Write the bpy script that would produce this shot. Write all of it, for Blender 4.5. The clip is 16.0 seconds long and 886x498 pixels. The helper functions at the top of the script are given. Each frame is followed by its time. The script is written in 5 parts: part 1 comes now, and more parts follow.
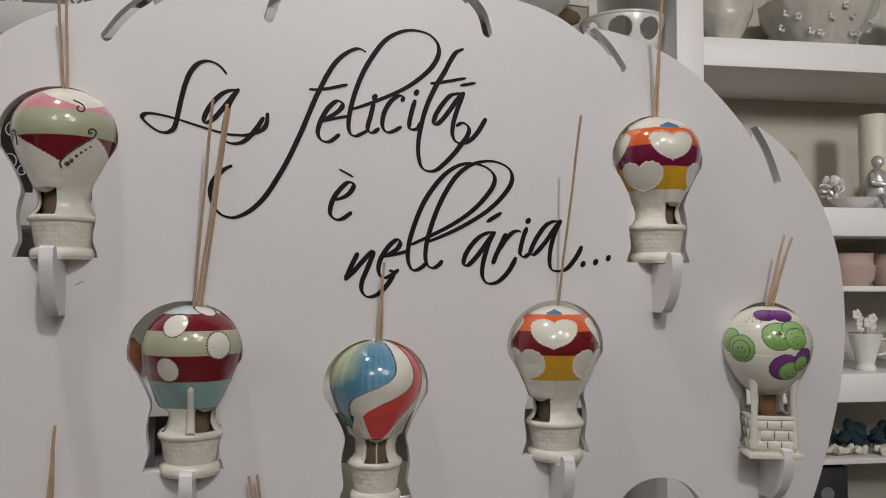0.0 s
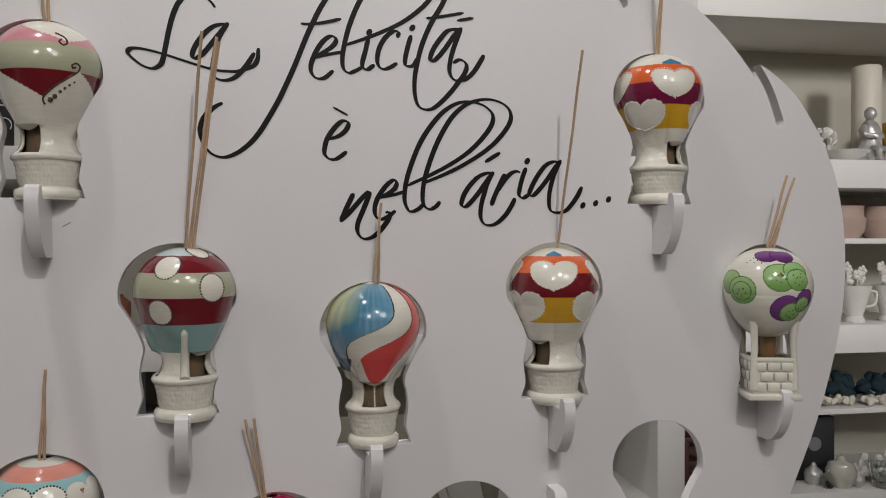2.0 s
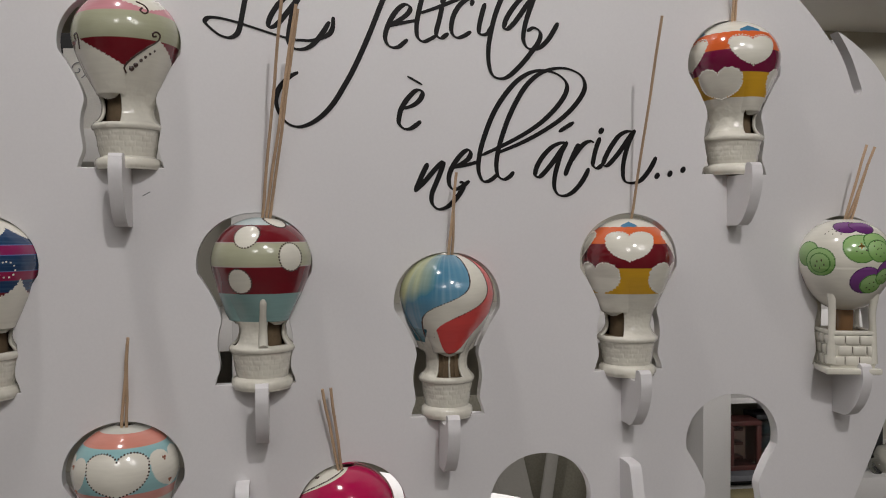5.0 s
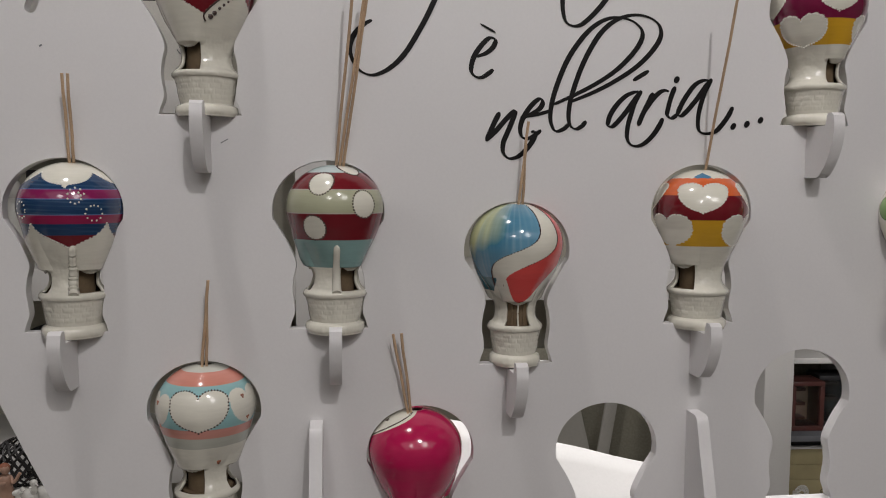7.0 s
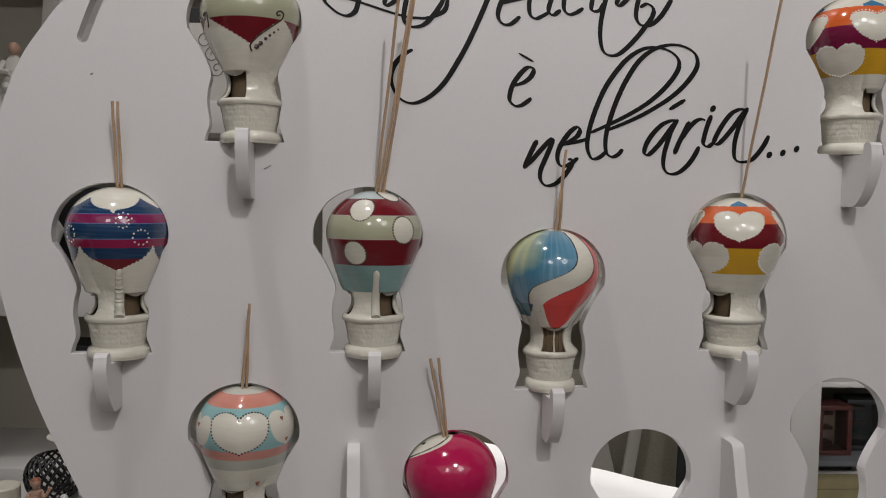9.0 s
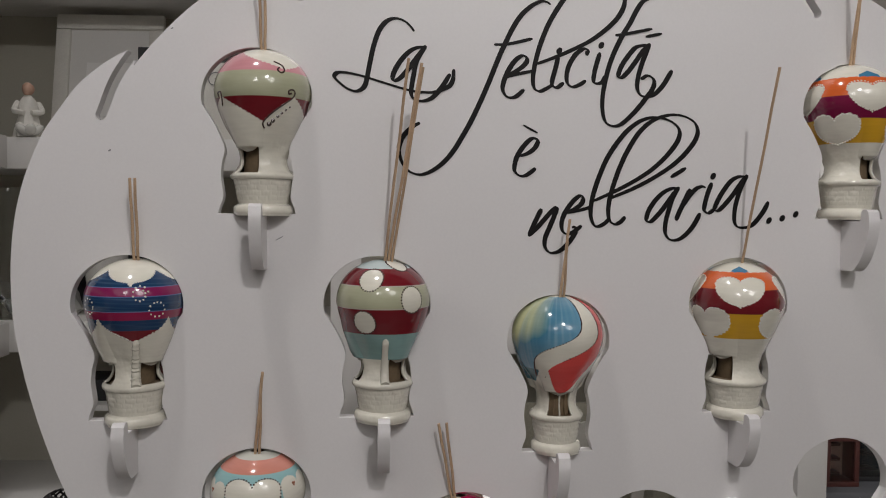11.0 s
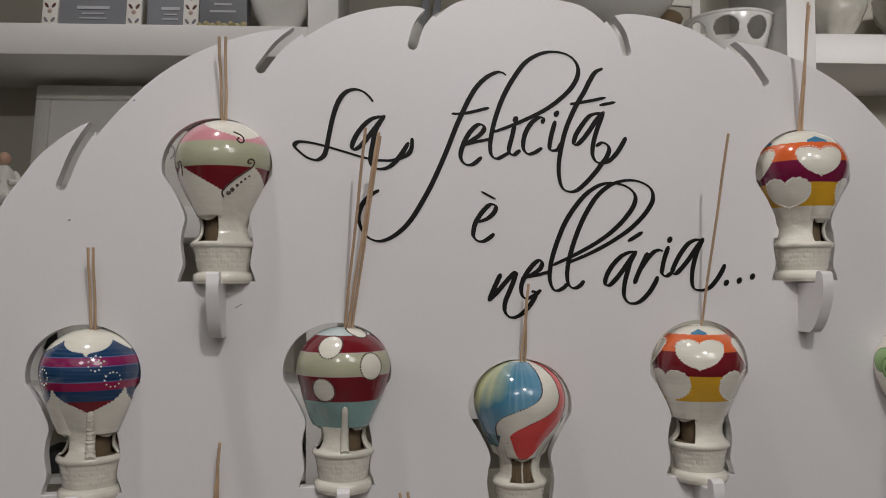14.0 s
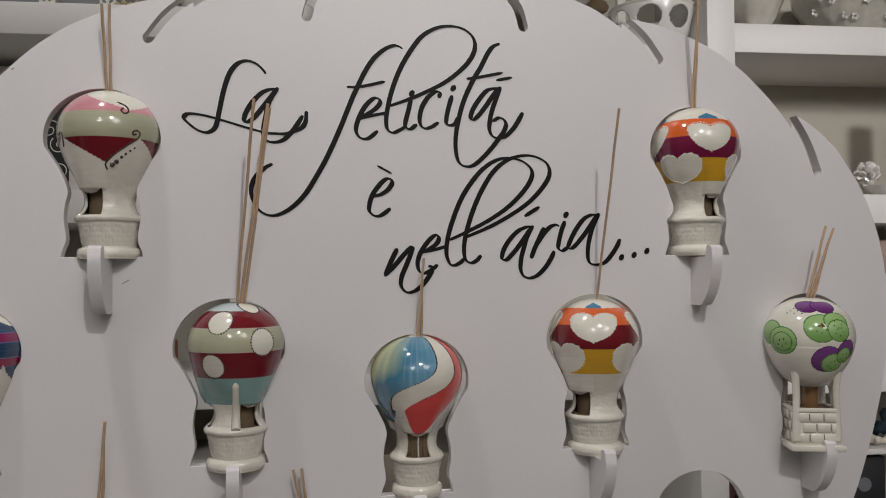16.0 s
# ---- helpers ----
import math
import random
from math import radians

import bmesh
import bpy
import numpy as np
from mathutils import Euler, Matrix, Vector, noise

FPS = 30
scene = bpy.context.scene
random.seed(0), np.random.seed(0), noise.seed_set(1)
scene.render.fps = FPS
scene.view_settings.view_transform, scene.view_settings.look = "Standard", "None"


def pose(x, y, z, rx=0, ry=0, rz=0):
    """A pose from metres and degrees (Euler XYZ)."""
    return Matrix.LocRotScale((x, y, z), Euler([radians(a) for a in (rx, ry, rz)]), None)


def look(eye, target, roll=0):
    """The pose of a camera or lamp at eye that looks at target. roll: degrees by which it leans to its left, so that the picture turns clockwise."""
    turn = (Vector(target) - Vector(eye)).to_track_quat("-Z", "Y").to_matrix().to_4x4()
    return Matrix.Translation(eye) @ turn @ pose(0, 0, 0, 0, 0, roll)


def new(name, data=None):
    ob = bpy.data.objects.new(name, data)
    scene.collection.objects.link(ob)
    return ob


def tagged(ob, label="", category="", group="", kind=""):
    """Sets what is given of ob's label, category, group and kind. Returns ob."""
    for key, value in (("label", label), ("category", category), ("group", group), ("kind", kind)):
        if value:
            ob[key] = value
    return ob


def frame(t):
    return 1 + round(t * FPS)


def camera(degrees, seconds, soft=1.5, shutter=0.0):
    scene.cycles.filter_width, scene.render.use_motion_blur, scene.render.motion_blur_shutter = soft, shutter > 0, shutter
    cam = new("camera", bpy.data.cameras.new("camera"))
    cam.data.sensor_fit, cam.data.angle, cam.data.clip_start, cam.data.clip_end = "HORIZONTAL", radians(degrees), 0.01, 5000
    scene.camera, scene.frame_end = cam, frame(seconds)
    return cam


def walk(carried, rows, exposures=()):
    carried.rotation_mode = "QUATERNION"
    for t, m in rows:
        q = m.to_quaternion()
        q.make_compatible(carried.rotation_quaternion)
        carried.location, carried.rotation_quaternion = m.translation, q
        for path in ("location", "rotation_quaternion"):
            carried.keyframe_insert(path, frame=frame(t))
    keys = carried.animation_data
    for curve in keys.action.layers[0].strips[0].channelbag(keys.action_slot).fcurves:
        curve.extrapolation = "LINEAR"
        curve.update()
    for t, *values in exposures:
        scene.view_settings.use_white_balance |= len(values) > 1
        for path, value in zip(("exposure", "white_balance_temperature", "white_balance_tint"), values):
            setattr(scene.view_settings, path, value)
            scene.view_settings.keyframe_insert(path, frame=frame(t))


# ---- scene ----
cam = camera(57.8, 16.0, soft=1.0)
PATH = [
    (0, (0.042, 0.095, 1.422), (0.454, 2.051, 1.501), 0.2),
    (0.5, (0.041, 0.102, 1.415), (0.479, 2.053, 1.467), 0.1),
    (1, (0.039, 0.109, 1.409), (0.485, 2.059, 1.428), -0.0),
    (1.5, (0.039, 0.113, 1.407), (0.485, 2.062, 1.402), -0.1),
    (2, (0.036, 0.113, 1.404), (0.48, 2.064, 1.387), -0.1),
    (2.5, (0.029, 0.117, 1.401), (0.467, 2.068, 1.368), -0.2),
    (3, (0.026, 0.118, 1.398), (0.452, 2.071, 1.35), -0.2),
    (3.5, (0.021, 0.119, 1.398), (0.438, 2.074, 1.342), -0.2),
    (4, (0.011, 0.12, 1.394), (0.417, 2.078, 1.341), -0.2),
    (4.2, (0.003, 0.129, 1.389), (0.425, 2.083, 1.35), -0.4),
    (6.3, (-0.013, 0.122, 1.387), (0.257, 2.101, 1.288), 0.3),
    (6.5, (-0.017, 0.123, 1.384), (0.245, 2.103, 1.27), 0.3),
    (7, (-0.02, 0.124, 1.382), (0.228, 2.103, 1.227), 0.4),
    (7.5, (-0.025, 0.124, 1.381), (0.22, 2.102, 1.216), 0.4),
    (8, (-0.034, 0.121, 1.381), (0.205, 2.1, 1.222), 0.4),
    (8.5, (-0.035, 0.12, 1.387), (0.185, 2.103, 1.244), 0.7),
    (9, (-0.038, 0.118, 1.391), (0.165, 2.104, 1.275), 0.8),
    (9.5, (-0.042, 0.115, 1.399), (0.15, 2.104, 1.302), 0.7),
    (9.7, (-0.048, 0.118, 1.408), (0.157, 2.105, 1.307), 0.8),
    (11.8, (-0.037, 0.095, 1.442), (0.14, 2.087, 1.424), 0.3),
    (12, (-0.037, 0.098, 1.435), (0.143, 2.089, 1.452), 0.3),
    (12.5, (-0.036, 0.095, 1.441), (0.152, 2.085, 1.479), 0.2),
    (13, (-0.033, 0.093, 1.443), (0.166, 2.083, 1.501), 0.1),
    (13.5, (-0.028, 0.092, 1.444), (0.183, 2.08, 1.518), 0.0),
    (14, (-0.017, 0.096, 1.442), (0.202, 2.082, 1.518), -0.1),
    (14.5, (-0.005, 0.097, 1.438), (0.236, 2.081, 1.517), -0.2),
    (15, (0.006, 0.095, 1.434), (0.288, 2.074, 1.513), -0.3),
    (15.5, (0.019, 0.096, 1.43), (0.344, 2.068, 1.496), -0.3),
    (16, (0.029, 0.094, 1.426), (0.38, 2.062, 1.482), -0.4),
]
walk(cam, [(t, look(eye, target, roll)) for t, eye, target, roll in PATH],
     exposures=[(0, -0.08), (4, -0.12), (8, -0.18), (12.5, -0.19), (16, -0.17)])

# ---- light and exposure ----
world = bpy.data.worlds.new("shop_ambient")
scene.world = world
world.use_nodes = True
world.node_tree.nodes["Background"].inputs[0].default_value = (1.0, 0.975, 0.95, 1)
world.node_tree.nodes["Background"].inputs[1].default_value = 0.05


def aimed_spot(eye, target, watts, radius, cone=70, blend=0.6, tint=(1.0, 0.962, 0.955)):
    lamp = bpy.data.lights.new("aimed_spot", "SPOT")
    lamp.energy, lamp.shadow_soft_size, lamp.color = watts, radius, tint
    lamp.spot_size, lamp.spot_blend = radians(cone), blend
    ob = new("aimed_spot_light", lamp)
    ob.matrix_world = look(eye, target)
    return ob


aimed_spot((0.25, -0.48, 2.5), (0.14, 0.82, 1.10), 36.5, 0.022, 120, 0.6)
aimed_spot((-0.38, 0.50, 2.95), (0.05, 0.80, 1.2), 34, 0.035, 80)
aimed_spot((0.80, -1.1, 2.6), (0.38, 0.82, 0.90), 19, 0.30, 72)
aimed_spot((-0.55, -1.3, 2.6), (0.15, 0.82, 0.95), 14, 0.20, 72)
# added lamp without a known source: brightens the inside of the right shelves
aimed_spot((1.50, -1.3, 2.55), (1.55, 2.1, 1.80), 215, 0.28, 36)
# added lamp, steep, to lift the left shelf fronts
aimed_spot((-0.52, 1.50, 2.92), (-0.50, 1.93, 1.9), 18, 0.05, 100)
# added narrow lamp to brighten the corner plinth, no known source
aimed_spot((-0.62, 1.25, 2.92), (-0.60, 1.60, 0.82), 30, 0.04, 30)
# added strong narrow lamp that whitens the paper behind the board
aimed_spot((0.62, 1.25, 2.85), (0.20, 0.98, 1.0), 132, 0.04, 22)
# broad soft fill added for overall brightness, not a fixture of the shop
fill = bpy.data.lights.new("room_fill", "AREA")
fill.shape, fill.size, fill.size_y, fill.energy, fill.color = "RECTANGLE", 4.6, 2.4, 24, (1.0, 0.965, 0.96)
new("room_fill_light", fill).matrix_world = look((0.3, -1.6, 2.9), (0.3, -1.2, 0.0))

# ---- materials ----


def material(name, colour, rough=0.5, metal=0.0, grain=30.0, amount=0.06, bump=0.0, stain=3.0, coat=0.0, spread=0.0):
    """Plain paint, clay or cloth: colour broken up at two scales, with fine relief."""
    m = bpy.data.materials.new(name)
    m.use_nodes = True
    n, link = m.node_tree.nodes, m.node_tree.links
    b = n["Principled BSDF"]
    b.inputs["Roughness"].default_value, b.inputs["Metallic"].default_value = rough, metal
    b.inputs["Coat Weight"].default_value, b.inputs["Coat Roughness"].default_value = coat, 0.04
    co = n.new("ShaderNodeTexCoord")
    fine, broad = n.new("ShaderNodeTexNoise"), n.new("ShaderNodeTexNoise")
    fine.inputs["Scale"].default_value, fine.inputs["Detail"].default_value = grain * 10, 4
    broad.inputs["Scale"].default_value, broad.inputs["Detail"].default_value = stain, 3
    link.new(co.outputs["Object"], fine.inputs["Vector"])
    link.new(co.outputs["Object"], broad.inputs["Vector"])
    add = n.new("ShaderNodeMath")
    add.operation = "ADD"
    link.new(fine.outputs["Fac"], add.inputs[0])
    link.new(broad.outputs["Fac"], add.inputs[1])
    rng = n.new("ShaderNodeMapRange")
    rng.inputs["From Min"].default_value, rng.inputs["From Max"].default_value = 0.6, 1.4
    rng.inputs["To Min"].default_value, rng.inputs["To Max"].default_value = 1 - amount, 1 + amount
    link.new(add.outputs[0], rng.inputs["Value"])
    mul = n.new("ShaderNodeVectorMath")
    mul.operation = "SCALE"
    mul.inputs[0].default_value = colour
    link.new(rng.outputs[0], mul.inputs["Scale"])
    out = mul.outputs[0]
    if spread:
        info, hsv = n.new("ShaderNodeObjectInfo"), n.new("ShaderNodeHueSaturation")
        vary = n.new("ShaderNodeMapRange")
        vary.inputs["To Min"].default_value, vary.inputs["To Max"].default_value = 1 - spread, 1 + spread
        link.new(info.outputs["Random"], vary.inputs["Value"])
        link.new(vary.outputs[0], hsv.inputs["Value"])
        link.new(out, hsv.inputs["Color"])
        out = hsv.outputs[0]
    link.new(out, b.inputs["Base Color"])
    rr = n.new("ShaderNodeMapRange")
    rr.inputs["To Min"].default_value, rr.inputs["To Max"].default_value = max(rough - 0.06, 0.02), rough + 0.06
    link.new(broad.outputs["Fac"], rr.inputs["Value"])
    link.new(rr.outputs[0], b.inputs["Roughness"])
    if bump:
        bp = n.new("ShaderNodeBump")
        bp.inputs["Strength"].default_value, bp.inputs["Distance"].default_value = bump, 0.0006
        link.new(fine.outputs["Fac"], bp.inputs["Height"])
        link.new(bp.outputs[0], b.inputs["Normal"])
    return m


def glaze_material():
    """Hand-painted glaze: the brush's colour lies in the mesh as an attribute, with streaks and pooled gloss over it."""
    m = bpy.data.materials.new("painted_glaze")
    m.use_nodes = True
    n, link = m.node_tree.nodes, m.node_tree.links
    b = n["Principled BSDF"]
    at = n.new("ShaderNodeAttribute")
    at.attribute_name = "glaze"
    co, mp, streak, pool = n.new("ShaderNodeTexCoord"), n.new("ShaderNodeMapping"), n.new("ShaderNodeTexNoise"), n.new("ShaderNodeTexNoise")
    mp.inputs["Scale"].default_value = (60, 60, 420)
    streak.inputs["Scale"].default_value, streak.inputs["Detail"].default_value = 1.0, 3
    pool.inputs["Scale"].default_value = 45
    link.new(co.outputs["Object"], mp.inputs["Vector"])
    link.new(mp.outputs[0], streak.inputs["Vector"])
    link.new(co.outputs["Object"], pool.inputs["Vector"])
    add, rng, mul = n.new("ShaderNodeMath"), n.new("ShaderNodeMapRange"), n.new("ShaderNodeVectorMath")
    link.new(streak.outputs["Fac"], add.inputs[0])
    link.new(pool.outputs["Fac"], add.inputs[1])
    rng.inputs["From Min"].default_value, rng.inputs["From Max"].default_value = 0.6, 1.4
    rng.inputs["To Min"].default_value, rng.inputs["To Max"].default_value = 0.93, 1.07
    link.new(add.outputs[0], rng.inputs["Value"])
    mul.operation = "SCALE"
    link.new(at.outputs["Color"], mul.inputs[0])
    link.new(rng.outputs[0], mul.inputs["Scale"])
    link.new(mul.outputs[0], b.inputs["Base Color"])
    gloss = n.new("ShaderNodeMapRange")
    gloss.inputs["To Min"].default_value, gloss.inputs["To Max"].default_value = 0.06, 0.20
    link.new(pool.outputs["Fac"], gloss.inputs["Value"])
    link.new(gloss.outputs[0], b.inputs["Roughness"])
    b.inputs["Coat Weight"].default_value, b.inputs["Coat Roughness"].default_value = 0.6, 0.08
    bp = n.new("ShaderNodeBump")
    bp.inputs["Strength"].default_value, bp.inputs["Distance"].default_value = 0.12, 0.0008
    link.new(pool.outputs["Fac"], bp.inputs["Height"])
    link.new(bp.outputs[0], b.inputs["Normal"])
    link.new(bp.outputs[0], b.inputs["Coat Normal"])
    return m


def glass_material(name, tint=(0.95, 0.97, 0.96), rough=0.03):
    m = bpy.data.materials.new(name)
    m.use_nodes = True
    b = m.node_tree.nodes["Principled BSDF"]
    b.inputs["Base Color"].default_value = (*tint, 1)
    b.inputs["Transmission Weight"].default_value, b.inputs["Roughness"].default_value, b.inputs["IOR"].default_value = 1.0, rough, 1.45
    return m


PANEL = material("white_lacquered_board", (0.70, 0.685, 0.685), 0.42, grain=40, amount=0.025, bump=0.05, stain=2.5)
VINYL = material("black_vinyl", (0.006, 0.005, 0.005), 0.55, grain=20, amount=0.2)
VINYL.node_tree.nodes["Principled BSDF"].inputs["Specular IOR Level"].default_value = 0.2
GLAZE = glaze_material()
CREAM = material("cream_glaze", (0.70, 0.675, 0.585), 0.12, grain=12, amount=0.06, bump=0.05, stain=30, coat=0.8)
BISQUE = material("raw_clay_inside", (0.15, 0.105, 0.06), 0.9, grain=30, amount=0.2)
PEARL = material("white_enamel_bead", (0.75, 0.73, 0.66), 0.15, grain=30, amount=0.05, coat=0.5)
INK = material("brown_enamel_line", (0.06, 0.035, 0.03), 0.25, grain=30, amount=0.2, coat=0.4)
GOLD = material("gold_lustre", (0.75, 0.47, 0.12), 0.22, 1.0, grain=30, amount=0.1)
REED = material("rattan_reed", (0.52, 0.36, 0.23), 0.75, grain=90, amount=0.22, bump=0.3, stain=60, spread=0.12)
SHELF = material("white_painted_shelf", (0.72, 0.705, 0.68), 0.45, grain=25, amount=0.03, bump=0.05, stain=2)
BACK = material("grey_beige_back_panel", (0.46, 0.44, 0.37), 0.7, grain=20, amount=0.06, bump=0.08, stain=1.5)
WALL = material("warm_white_wall", (0.62, 0.59, 0.54), 0.85, grain=30, amount=0.04, bump=0.1, stain=1.2)
CEIL = material("white_ceiling", (0.75, 0.74, 0.71), 0.9, grain=30, amount=0.03)
FLOOR = material("grey_stone_floor", (0.27, 0.25, 0.23), 0.4, grain=15, amount=0.12, bump=0.1, stain=3)
PORCELAIN = material("white_porcelain", (0.70, 0.69, 0.65), 0.25, grain=15, amount=0.05, stain=20, coat=0.4)
MATT = material("matt_white_plaster", (0.68, 0.66, 0.61), 0.7, grain=25, amount=0.08, bump=0.3, stain=15)
SILVER = material("silvered_resin", (0.50, 0.49, 0.47), 0.38, 0.45, grain=25, amount=0.2, bump=0.3, stain=30)
WAX = material("ivory_wax", (0.66, 0.62, 0.52), 0.5, grain=20, amount=0.05, stain=8)
PINK = material("dusty_pink_clay", (0.42, 0.31, 0.26), 0.6, grain=25, amount=0.1, stain=10)
TEAL = material("dark_teal_cloth", (0.010, 0.030, 0.040), 0.9, grain=25, amount=0.4, bump=0.5, stain=20)
DARK = material("near_black_board", (0.02, 0.02, 0.022), 0.6, grain=20, amount=0.2)
CARD = material("white_card", (0.82, 0.81, 0.79), 0.6, grain=30, amount=0.03, bump=0.1, stain=12)
GREYCARD = material("grey_printed_card", (0.17, 0.175, 0.19), 0.5, grain=20, amount=0.08, stain=12)
PRINT = material("pale_grey_print", (0.42, 0.42, 0.44), 0.5, grain=20, amount=0.05)
LEAF = material("leaf_green_ceramic", (0.13, 0.26, 0.12), 0.4, grain=20, amount=0.2, stain=30)
TERRA = material("red_brown_clay", (0.30, 0.11, 0.06), 0.6, grain=20, amount=0.2, stain=30)
SKINCLAY = material("pale_terracotta", (0.48, 0.30, 0.22), 0.6, grain=20, amount=0.1, stain=20)
WOODBOX = material("mahogany_stain", (0.10, 0.035, 0.03), 0.35, grain=20, amount=0.3, stain=15)
STRAW = material("straw_yellow_weave", (0.42, 0.36, 0.20), 0.8, grain=40, amount=0.2, bump=0.5, stain=20)
WIRE = material("black_wire", (0.02, 0.018, 0.018), 0.5, grain=20, amount=0.2)
CLEAR = glass_material("clear_glass")
FROST = material("cream_crackled_glass", (0.66, 0.64, 0.56), 0.22, grain=6, amount=0.12, bump=0.5, stain=25, coat=0.6)
FROST.node_tree.nodes["Principled BSDF"].inputs["Transmission Weight"].default_value = 0.30
SMOKE = glass_material("frosted_glass", (0.85, 0.88, 0.86), 0.25)

# ---- mesh helpers ----


def part(name, bm, mat, parent=None, label="", smooth=True):
    """Links a bmesh as one mesh object under a thing or a part."""
    me = bpy.data.meshes.new(name)
    bmesh.ops.recalc_face_normals(bm, faces=bm.faces)
    bm.to_mesh(me)
    bm.free()
    me.materials.append(mat)
    if smooth:
        me.polygons.foreach_set("use_smooth", [True] * len(me.polygons))
        me.set_sharp_from_angle(angle=radians(40))
    ob = new(name, me)
    if parent is not None:
        ob.parent = parent
    if label:
        ob["label"] = label
    return ob


def thing(name, at, label, category, group="", kind="", turn=0.0):
    ob = new(name)
    ob.matrix_basis = pose(*at, 0, 0, turn)
    ob.empty_display_size = 0.02
    return tagged(ob, label, category, group, kind)


def box(bm, lo, hi, bevel=0.0, seg=2, m=None):
    lo, hi = Vector(lo), Vector(hi)
    mid, size = (lo + hi) / 2, hi - lo
    made = bmesh.ops.create_cube(bm, size=1.0, matrix=Matrix.Translation(mid) @ Matrix.Diagonal((*size, 1)))
    if bevel:
        edges = list({e for v in made["verts"] for e in v.link_edges})
        got = bmesh.ops.bevel(bm, geom=edges, offset=bevel, segments=seg, affect="EDGES", profile=0.5)
        made["verts"] = list({v for f in got["faces"] for v in f.verts} | {v for v in made["verts"] if v.is_valid})
    if m is not None:
        bmesh.ops.transform(bm, matrix=m, verts=[v for v in made["verts"] if v.is_valid])
    return bm


def lathe(bm, profile, segs=40, at=(0, 0, 0), wobble=0.0, seed=0, squash=(1, 1)):
    """Turns a profile of (radius, height) round the upright axis; ends at radius 0 close it."""
    rings = []
    for r, z in profile:
        if r < 1e-6:
            rings.append([bm.verts.new((at[0], at[1], at[2] + z))])
            continue
        ring = []
        for i in range(segs):
            a = 2 * math.pi * i / segs
            k = r * (1 + wobble * noise.noise(Vector((math.cos(a) * 2 + seed, math.sin(a) * 2, z * 40))))
            ring.append(bm.verts.new((at[0] + k * math.cos(a) * squash[0], at[1] + k * math.sin(a) * squash[1], at[2] + z)))
        rings.append(ring)
    for a, b in zip(rings, rings[1:]):
        for i in range(segs):
            j = (i + 1) % segs
            if len(a) == 1 and len(b) > 1:
                bm.faces.new((a[0], b[i], b[j]))
            elif len(b) == 1 and len(a) > 1:
                bm.faces.new((a[i], b[0], a[j]))
            elif len(a) > 1:
                bm.faces.new((a[i], b[i], b[j], a[j]))
    return bm


def smooth_line(points, steps=8, closed=False):
    """A Catmull-Rom line through the points."""
    p = [np.array(q, float) for q in points]
    n = len(p)
    if n < 3:
        return p
    out = []
    for i in range(n if closed else n - 1):
        p1, p2 = p[i], p[(i + 1) % n]
        p0 = p[i - 1] if (i > 0 or closed) else 2 * p1 - p2
        p3 = p[(i + 2) % n] if (i + 2 < n or closed) else 2 * p2 - p1
        for s in range(steps):
            t = s / steps
            out.append(0.5 * (2 * p1 + (p2 - p0) * t + (2 * p0 - 5 * p1 + 4 * p2 - p3) * t * t + (3 * p1 - p0 - 3 * p2 + p3) * t ** 3))
    if not closed:
        out.append(p[-1])
    return out


def tube(bm, line, radius, sides=8, flat=1.0):
    """A round rod along a line; radius may be a function of 0..1."""
    line = [Vector(q) for q in line]
    rings, side = [], None
    for i, c in enumerate(line):
        d = (line[min(i + 1, len(line) - 1)] - line[max(i - 1, 0)]).normalized()
        if side is None:
            side = d.orthogonal().normalized()
        side = (side - d * side.dot(d)).normalized()
        up = d.cross(side)
        r = radius(i / max(len(line) - 1, 1)) if callable(radius) else radius
        rings.append([bm.verts.new(c + r * (side * math.cos(a) + up * flat * math.sin(a))) for a in (2 * math.pi * k / sides for k in range(sides))])
    for a, b in zip(rings, rings[1:]):
        for k in range(sides):
            bm.faces.new((a[k], a[(k + 1) % sides], b[(k + 1) % sides], b[k]))
    bm.faces.new(rings[0][::-1])
    bm.faces.new(rings[-1])
    return bm


def slab(bm, outline, y0, y1):
    """An upright plate: an outline in x and z, from depth y0 to y1."""
    a = [bm.verts.new((x, y0, z)) for x, z in outline]
    b = [bm.verts.new((x, y1, z)) for x, z in outline]
    bm.faces.new(a)
    bm.faces.new(b[::-1])
    for i in range(len(a)):
        j = (i + 1) % len(a)
        bm.faces.new((a[j], a[i], b[i], b[j]))
    return bm


def ball(bm, at, r, squash=(1, 1, 1), sub=2, m=None):
    mat = Matrix.Translation(at) @ (m or Matrix()) @ Matrix.Diagonal((r * squash[0], r * squash[1], r * squash[2], 1))
    bmesh.ops.create_icosphere(bm, subdivisions=sub, radius=1.0, matrix=mat)
    return bm


def lumps(bm, seed, k):
    """Pushes the skin of a mesh in and out, so that modelled figures look modelled by hand."""
    for v in bm.verts:
        v.co += k * noise.noise_vector(v.co * 60 + Vector((seed, seed, 0)))
    return bm


# ---- the room ----


def wall(name, lo, hi, mat, label):
    return tagged(part(name, box(bmesh.new(), lo, hi), mat, smooth=False), label, name.split("_")[0], kind="structure")


wall("floor", (-2.6, -3.2, -0.1), (3.6, 2.7, 0.0), FLOOR, "grey stone shop floor")
wall("ceiling", (-2.6, -3.2, 3.0), (3.6, 2.7, 3.1), CEIL, "plain white shop ceiling")
wall("wall_north", (-2.6, 2.5, 0), (3.6, 2.7, 3.0), WALL, "warm white wall behind the shelves")
wall("wall_south", (-2.6, -3.2, 0), (3.6, -3.0, 3.0), WALL, "warm white wall of the shop")
wall("wall_west", (-2.6, -3.0, 0), (-2.4, 2.5, 3.0), WALL, "warm white side wall of the shop")
